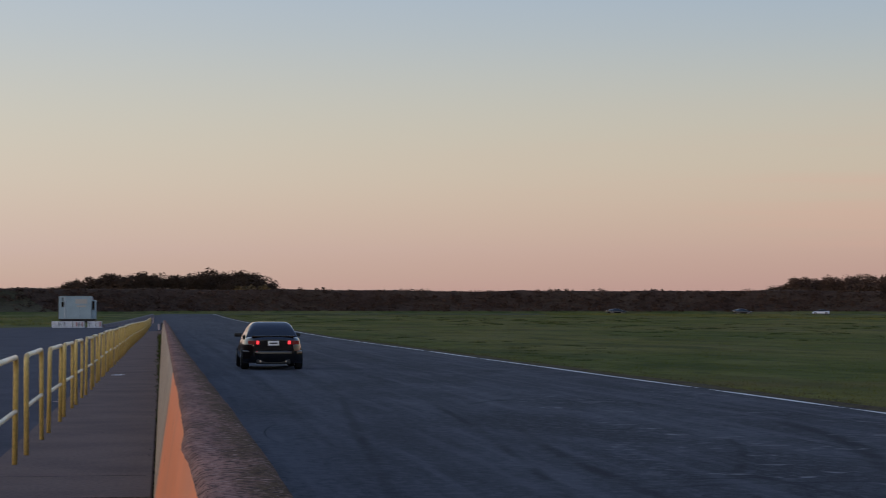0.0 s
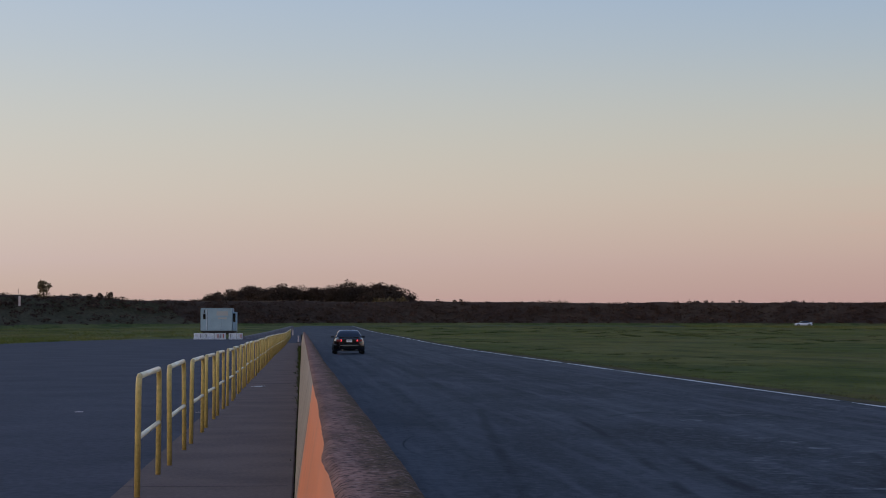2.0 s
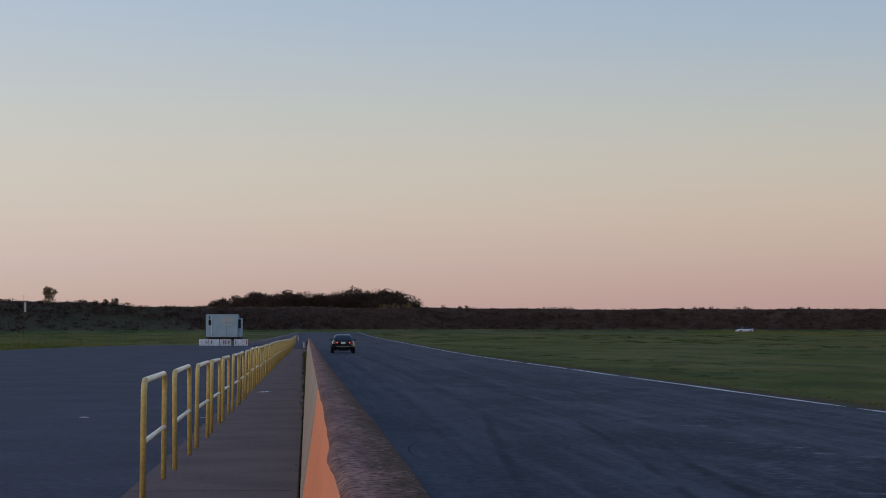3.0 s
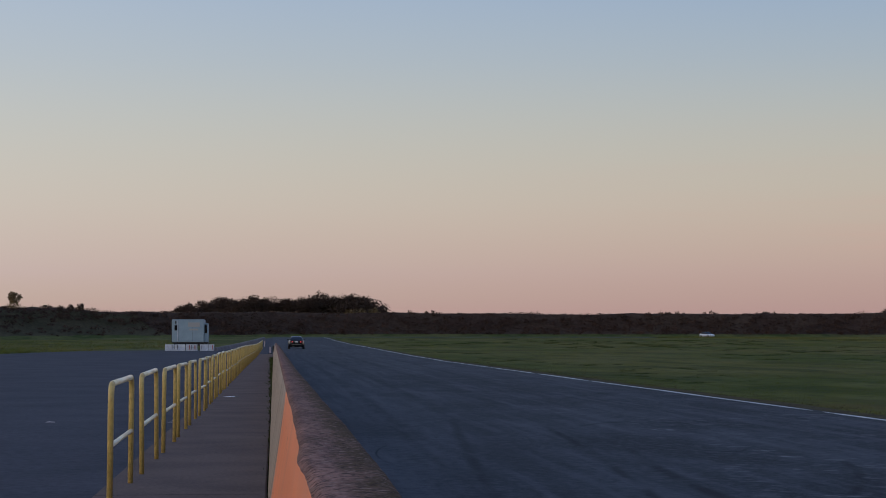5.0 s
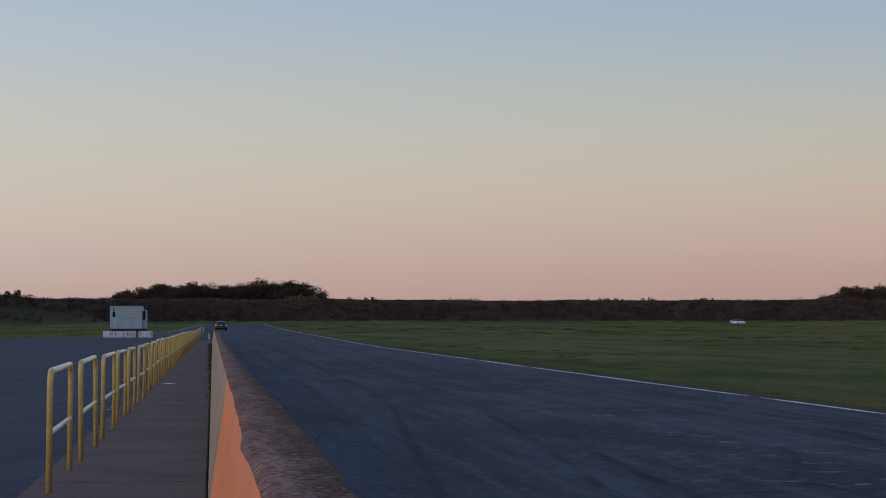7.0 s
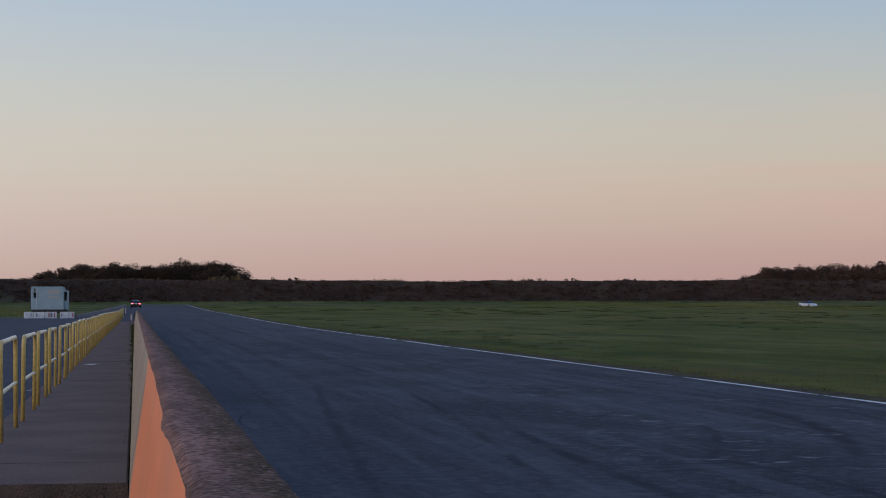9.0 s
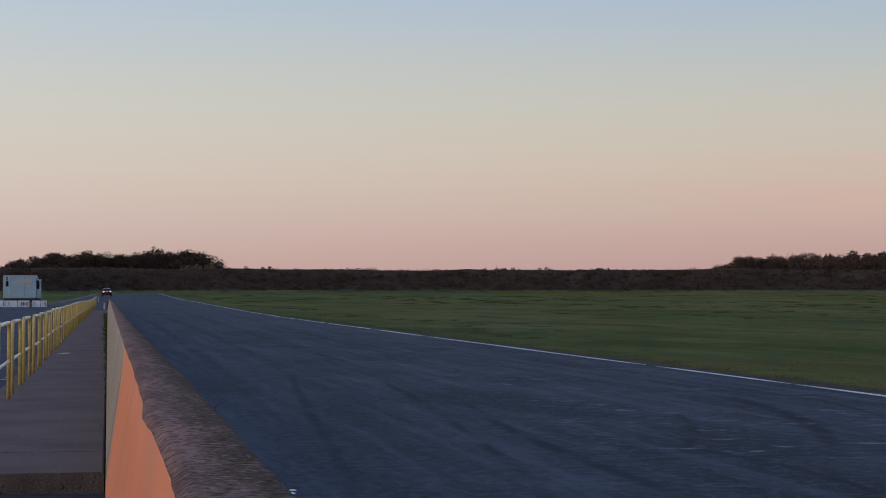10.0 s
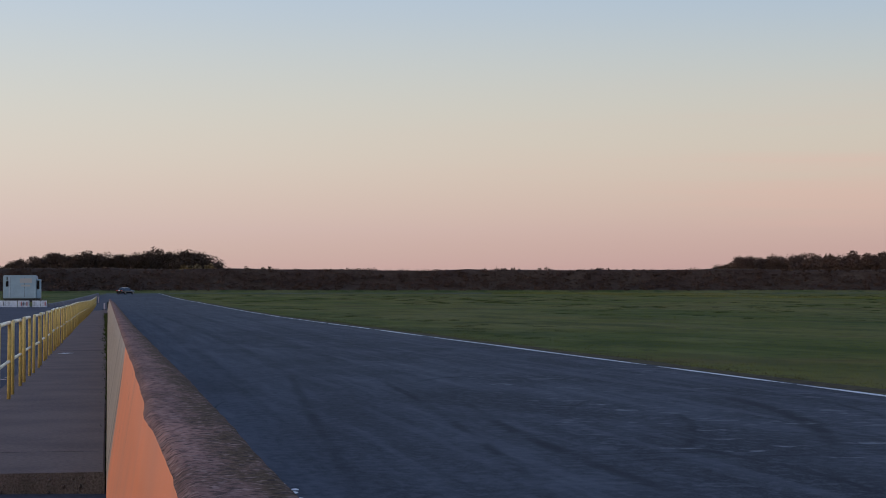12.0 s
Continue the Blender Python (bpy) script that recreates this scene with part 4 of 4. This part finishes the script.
build_marker(-.65, 240, land_z(-.65, 240), .8, "thin white marker post at the walkway's end")
build_marker(.05, 169.5, land_z(.05, 169.5), .62, "short white marker post beside the wall's end")
mk = tagged(new("warning_board"), "small black and white board at the wall's end", "sign")
mk.location = (.42, 170.5, land_z(.42, 170.5))
part("board", block(-.16, .16, -.03, .03, .12, .7, .01), BLACK, mk)
part("leg", block(-.03, .03, -.03, .03, 0, .12), PLATE, mk)

litter = tagged(new("paper_scrap"), "crumpled white paper scrap lying on the walkway", "litter")
bm = bmesh.new()
bmesh.ops.create_grid(bm, x_segments=8, y_segments=8, size=.5, matrix=Matrix.Diagonal((.24, .36, 1, 1)))
rnd = random.Random(3)
for v in bm.verts:
    v.co.z = .006 + .02 * abs(noise.noise((v.co.x * 12, v.co.y * 9, 0)))
    v.co.x += .03 * noise.noise((v.co.y * 7, 2, 0))
bmesh.ops.solidify(bm, geom=bm.faces[:], thickness=.004)
part("sheet", bm, PLATE, litter)
litter.location = (-.93, 44.2, walk_z(43.5) + .002)
litter.rotation_euler = (0, 0, radians(-20))

for x, y, s in ((-3.95, 33.8, .17), (-1.72, 34.3, .12), (-1.80, 33.6, .09)):
    bm = bmesh.new()
    bmesh.ops.create_grid(bm, x_segments=5, y_segments=5, size=.5, matrix=Matrix.Diagonal((s, s * 1.2, 1, 1)))
    for v in bm.verts:
        v.co.z = .004 + .1 * s * abs(noise.noise((v.co.x * 12 + x, v.co.y * 9, 0)))
        v.co.x *= 1 + .6 * noise.noise((v.co.y * 7, x, 0))
    bmesh.ops.solidify(bm, geom=bm.faces[:], thickness=.004)
    scrap = tagged(new("paper_scrap"), "small pale paper scrap lying on the pit lane", "litter")
    scrap.location = (x, y, pit_z(y) + .004)
    part("sheet", bm, FADED, scrap)

moss = [(skew(14.9 + .09 * i) - .080, 14.9 + .09 * i, walk_z(14.9 + .09 * i) - .015, random.Random(i).uniform(.015, .05) * (1 + .003 * i), .011) for i in range(1300) if noise.noise((i * .07, 0, 0)) > -.25]
tufts("gap_weeds", moss, WEEDS, "small weeds growing in the gap beside the wall", 19, blades=3)

flag = tagged(new("flag_pole"), "thin pole with a small pale flag on the bank", "flag pole")
flag.location = (-48.6, 325, land_z(-50, 325) - .06)
part("pole", tube([(0, 0, 0), (0, 0, 7.4)], .03, 8), BLACK, flag)
part("flag", block(.03, .42, -.02, .02, 4.4, 6.1, .01), FADED, flag, "pale drooping flag")


# ---- cars ----
def build_car(name, label, paint, roof_paint, L, W, H, nose, tail, lamps=True):
    """A car that faces +y with its origin on the ground under its middle: a lofted body, a rounded cabin with glass let into it, then the parts."""
    car = tagged(new(name), label, "car")
    hw = W / 2
    belt = tail - .05

    def plan(y):
        """Half width of the body: full along the middle, rounded in at both ends."""
        return hw * (1 - .30 * abs(2 * y / L) ** 9 - .035 * abs(2 * y / L) ** 3)

    def crest(y):
        """Height of the bonnet, the shoulder and the boot."""
        return float(np.interp(2 * y / L, (-1, -.985, -.94, -.72, -.3, .3, .55, .9, .97, 1), (tail - .12, tail - .045, tail, tail + .005, belt + .02, belt, nose + .05, nose - .04, nose - .12, nose - .22)))

    def floor_z(y):
        return float(np.interp(abs(2 * y / L), (0, .9, .97, 1), (.19, .20, .24, .31)))
    bm = bmesh.new()
    rings = []
    for k in range(33):
        y = L / 2 * math.sin(math.pi / 2 * (k - 16) / 16)
        w, z0, z1 = plan(y), floor_z(y), crest(y)
        d = z1 - z0
        pts = [(0, z0), (w * .84, z0), (w * .95, z0 + .06), (w * .99, z0 + d * .22), (w, z0 + d * .42), (w * .985, z0 + d * .62), (w * .955, z0 + d * .74), (w * .925, z0 + d * .88),
               (w * .86, z0 + d * .965), (w * .74, z1), (w * .4, z1 + .014), (0, z1 + .02)]
        rings.append([bm.verts.new((x, y, z)) for x, z in pts] + [bm.verts.new((-x, y, z)) for x, z in pts[-2:0:-1]])
    n = len(rings[0])
    for a, b in zip(rings, rings[1:]):
        for k in range(n):
            bm.faces.new((a[k], a[(k + 1) % n], b[(k + 1) % n], b[k]))
    bm.faces.new(rings[0])
    bm.faces.new(rings[-1][::-1])
    body = part("body", bm, paint, car, smooth=True)
    for f in body.data.polygons[-2:]:
        f.use_smooth = False
    # cabin: each cross section is a rounded arch that leans inwards towards the roof
    rear, front = -L * .36, L * .23
    rise = H - belt + .03

    def ease(u):
        u = min(1, max(0, u))
        return 1 - (1 - u) ** 2.1

    def shell(y, a, lift=0.0):
        h = rise * min(ease((y - rear) / (L * .20)), ease((front - y) / (L * .23)))
        c, sn = math.cos(a), math.sin(a)
        z = h * max(sn, 0) ** .30
        x = math.copysign(abs(c) ** .22, c) * (plan(y) * .90 + lift) * (1 - .29 * z / rise)
        return Vector((x, y, belt - .03 + z + lift * sn))
    b2 = bmesh.new()
    arcs = [math.pi * k / 28 for k in range(29)]
    grid = [[b2.verts.new(shell(rear + (front - rear) * k / 36, a)) for a in arcs] for k in range(37)]
    for r0, r1 in zip(grid, grid[1:]):
        for k in range(28):
            b2.faces.new((r0[k], r0[k + 1], r1[k + 1], r1[k]))
    part("roof", b2, roof_paint, car, smooth=True)

    def pane(nm, y0, y1, a0, a1, slant=0.0):
        b3 = bmesh.new()
        g = []
        for i in range(9):
            f = i / 8
            g.append([b3.verts.new(shell(y0 + (y1 - y0) * f + slant * math.sin(math.radians(a0 + (a1 - a0) * k / 12)), math.radians(a0 + (a1 - a0) * k / 12), .006)) for k in range(13)])
        for r0, r1 in zip(g, g[1:]):
            for k in range(12):
                b3.faces.new((r0[k], r0[k + 1], r1[k + 1], r1[k]))
        return part(nm, b3, GLASS_DARK, car, smooth=True)
    pane("rear_window", rear + L * .015, rear + L * .150, 16, 164)
    pane("windscreen", front - L * .19, front - L * .02, 16, 164)
    for a0, a1 in ((3, 22), (177, 158)):
        pane("side_window", -L * .20, -L * .075, a0, a1)
        pane("side_window", -L * .065, L * .075, a0, a1)
    for s in (-1, 1):
        x0, x1 = sorted((s * hw * .88, s * (hw + .12)))
        part("mirror", block(x0, x1, L * .115, L * .115 + .13, belt + .02, belt + .15, .045), BLACK, car)
    # tail
    part("boot_lip", block(-hw * .70, hw * .70, -L / 2 + .07, -L / 2 + .20, tail - .01, tail + .03, .012), paint, car)
    b4 = bmesh.new()
    rows = []
    for k in range(21):
        u = -1 + k / 10
        y = -L / 2 - .05 + .40 * abs(u) ** 4
        rows.append([b4.verts.new((u * hw * .97, y + dy, z)) for dy, z in ((.10, .20), (.02, .22), (0, .32), (-.01, .46), (-.008, .535), (0, .555), (.03, .566), (.18, .56))])
    for r0, r1 in zip(rows, rows[1:]):
        for k in range(7):
            b4.faces.new((r0[k], r0[k + 1], r1[k + 1], r1[k]))
    part("rear_bumper", b4, paint, car, smooth=True)
    part("diffuser", block(-hw * .55, hw * .55, -L / 2 - .03, -L / 2 + .3, .17, .31, .03), BLACK, car)
    for s in (-1, 1):
        lens = part("tail_lamp", block(min(s * hw * .45, s * hw * .76), max(s * hw * .45, s * hw * .76), -L / 2 - .02, -L / 2 + .14, tail - .225, tail - .115, .03), TAIL_DARK, car, "red tail lamp lens")
        if lamps:
            part("lit_bulb", block(min(s * hw * .47, s * hw * .60), max(s * hw * .47, s * hw * .60), -L / 2 - .030, -L / 2, tail - .225, tail - .12, .02), TAIL, lens, "glowing red lamp")
        part("exhaust_tip", tube([(s * hw * .42, -L / 2 - .06, .25), (s * hw * .42, -L / 2 + .2, .25)], .035, 10), CHROME, car)
        part("head_lamp", block(min(s * hw * .46, s * hw * .78), max(s * hw * .46, s * hw * .78), L / 2 - .20, L / 2 - .04, nose - .24, nose - .10, .03), CHROME, car)
    plate = part("number_plate", block(-.16, .16, -L / 2 - .032, -L / 2 + .02, tail - .26, tail - .125, .006), PLATE, car, "white number plate")
    part("plate_bar", block(-.12, .12, -L / 2 - .036, -L / 2 - .030, tail - .215, tail - .175), BLACK, plate)
    part("plate_frame", block(-.18, .18, -L / 2 - .026, -L / 2 + .015, tail - .28, tail - .105, .006), BLACK, plate)
    for s in (-1, 1):
        for y in (-L * .30, L * .305):
            bm = bmesh.new()
            bmesh.ops.create_cone(bm, cap_ends=True, segments=28, radius1=.315, radius2=.315, depth=.235, matrix=pose(0, 0, 0, 0, 90, 0))
            bmesh.ops.bevel(bm, geom=[e for e in bm.edges if e.calc_face_angle(0) > 1], offset=.03, segments=2, affect="EDGES")
            wheel = part("wheel", bm, TYRE, car, smooth=False)
            wheel.location = (s * (hw - .105), y, .315)
            bm = bmesh.new()
            bmesh.ops.create_cone(bm, cap_ends=True, segments=20, radius1=.205, radius2=.205, depth=.245, matrix=pose(0, 0, 0, 0, 90, 0))
            part("rim", bm, ALLOY, wheel)
            for k in range(5):
                part("spoke", block(-.127, .127, -.022, .022, .03, .2, 0, pose(0, 0, 0, 72 * k, 0, 0)), BLACK, wheel)
    return car


def add_brake_lamps(car, L, W, tail):
    """Blocks beside the tail lamps with one dark and one glowing side: braking turns the glowing side backwards."""
    made = []
    for s in (-1, 1):
        lamp = part("brake_lamp", block(-.125, .125, -.012, .012, -.055, .055, .008), TAIL_DARK, car, "red brake lamp, lit while the car slows down")
        lamp.data.materials.append(BRAKE)
        for f in lamp.data.polygons:
            f.material_index = 1 if f.normal.y > .5 else 0
        lamp.location = (s * W * .345, -L / 2 - .05, tail - .17)
        made.append(lamp)
    return made


sedan = build_car("sedan", "black four-door sports sedan driving along the straight", CAR_BLACK, CAR_BLACK, 4.47, 1.82, 1.42, .80, .98)
brake_lamps = add_brake_lamps(sedan, 4.47, 1.82, .98)
white_car = build_car("roadster", "white low sports car with black roof on the far loop", CAR_WHITE, BLACK, 3.95, 1.68, 1.24, .70, .84, lamps=False)
dark_car = build_car("coupe", "dark low sports car on the far loop", CAR_BLACK, CAR_BLACK, 4.4, 1.78, 1.28, .76, .92, lamps=False)


dark_lead = copy_thing(dark_car, Matrix())
BACK_X, BACK_Y = (0, 100, 200, 320, 480), (422, 422, 412, 382, 318)

# ---- what moves ----
def drive(car, rows):
    """rows: seconds, x, y, heading to the right of straight on in degrees. Wheels turn with the way gone."""
    keyed = []
    for i, (t, x, y, h) in enumerate(rows):
        a = radians(h)
        z0 = land_z(x, y)
        dx, dy = math.sin(a), math.cos(a)
        pitch = math.degrees(math.atan2(land_z(x + dx * 1.3, y + dy * 1.3) - land_z(x - dx * 1.3, y - dy * 1.3), 2.6))
        keyed.append((t, Matrix.Translation((x, y, z0 + .004)) @ pose(0, 0, 0, pitch, 0, -h)))
    walk(car, keyed)
    # wheels
    ts, s = [rows[0][0]], [0.0]
    for a, b in zip(rows, rows[1:]):
        ts.append(b[0])
        s.append(s[-1] + math.hypot(b[1] - a[1], b[2] - a[2]))
    for w in [c for c in car.children if c.name.startswith("wheel")]:
        at = w.location.copy()
        wr, n = [], int(s[-1] / .315 / 1.4) + 1
        last = -1.0
        for k in range(n + 1):
            g = s[-1] * k / n
            t = float(np.interp(g, s, ts))
            if frame(t) <= last:
                continue
            last = frame(t)
            wr.append((t, pose(at.x, at.y, at.z, -math.degrees(g / .315), 0, 0)))
        walk(w, wr)


def motions():
    d = [(0, 192.5, 57), (.5, 153, 69.5), (1, 124.5, 82.5), (1.5, 104.5, 96.5), (2, 88.5, 110), (2.5, 77.5, 125.5), (3, 69.5, 142), (4, 57, 176), (5, 46.5, 210), (5.5, 40.5, 227),
         (6, 33.5, 244), (6.5, 27.8, 261), (7, 21.5, 277), (8, 14, 308), (9, 8.6, 335), (9.5, 6.8, 346), (10, 5.5, 355), (10.5, 3, 363), (11, 1.6, 370.5)]
    rows = [(t, u * y / FOCAL, y) for t, u, y in d] + [(11.5, 1.1, 377.5), (12, 4.45, 382.5)]
    turn = {0: -.4, 11: 4, 11.5: 18, 12: 36}
    head, last = [], -.4
    for i, (t, x, y) in enumerate(rows):
        if t in turn:
            last = turn[t]
        elif i + 1 < len(rows) and t < 10.6:
            last = math.degrees(math.atan2(rows[i + 1][1] - rows[i - 1][1], rows[i + 1][2] - rows[i - 1][2]))
        head.append((t, x, y, last))
    drive(sedan, head)
    for lamp in brake_lamps:
        x, y, z = lamp.location
        walk(lamp, [(t, pose(x, y, z, 0, 0, a)) for t, a in ((0, 0), (7.8, 0), (7.9, 60), (8.0, 120), (8.1, 180), (11.4, 180), (11.5, 120), (11.6, 60), (11.7, 0), (12, 0))])
    # the far cars: seconds, sideways slope of sight, distance, heading
    far = [(0, .3723, 402, -74), (.5, .3487, 405, -76), (1, .3245, 408, -78), (1.5, .3017, 411, -80), (2, .2793, 413, -84), (2.5, .260, 415, -88), (3, .243, 417, -98), (3.2, .238, 418, -104),
           (3.6, .2285, 420, -135), (4, .226, 419, -172), (4.4, .229, 416, -192), (5, .2412, 410, -206), (5.5, .2529, 403, -202), (6, .2654, 395, -200), (6.5, .2785, 387, -200), (7, .294, 378, -198), (8, .330, 355, -196),
           (8.8, .367, 333, -198), (9.5, .4173, 312, -202), (10.2, .470, 292, -204), (11, .535, 270, -206), (12, .63, 246, -206)]

    def far_rows(shift):
        ts = [r[0] for r in far]
        out = []
        for k in range(25):
            t = k * .5
            v = [float(np.interp(t + shift, ts, [r[j] for r in far])) for j in (1, 2, 3)]
            out.append((t, v[0] * v[1], v[1], v[2]))
        return out
    drive(white_car, far_rows(0))
    for car, x in ((dark_car, 106.6), (dark_lead, 136.4)):
        drive(car, [(t, x + 30 * t, float(np.interp(x + 30 * t, BACK_X, BACK_Y)), 90 + min(22, max(0, (x + 30 * t - 150) * .1))) for t in [.5 * k for k in range(25)]])


motions()
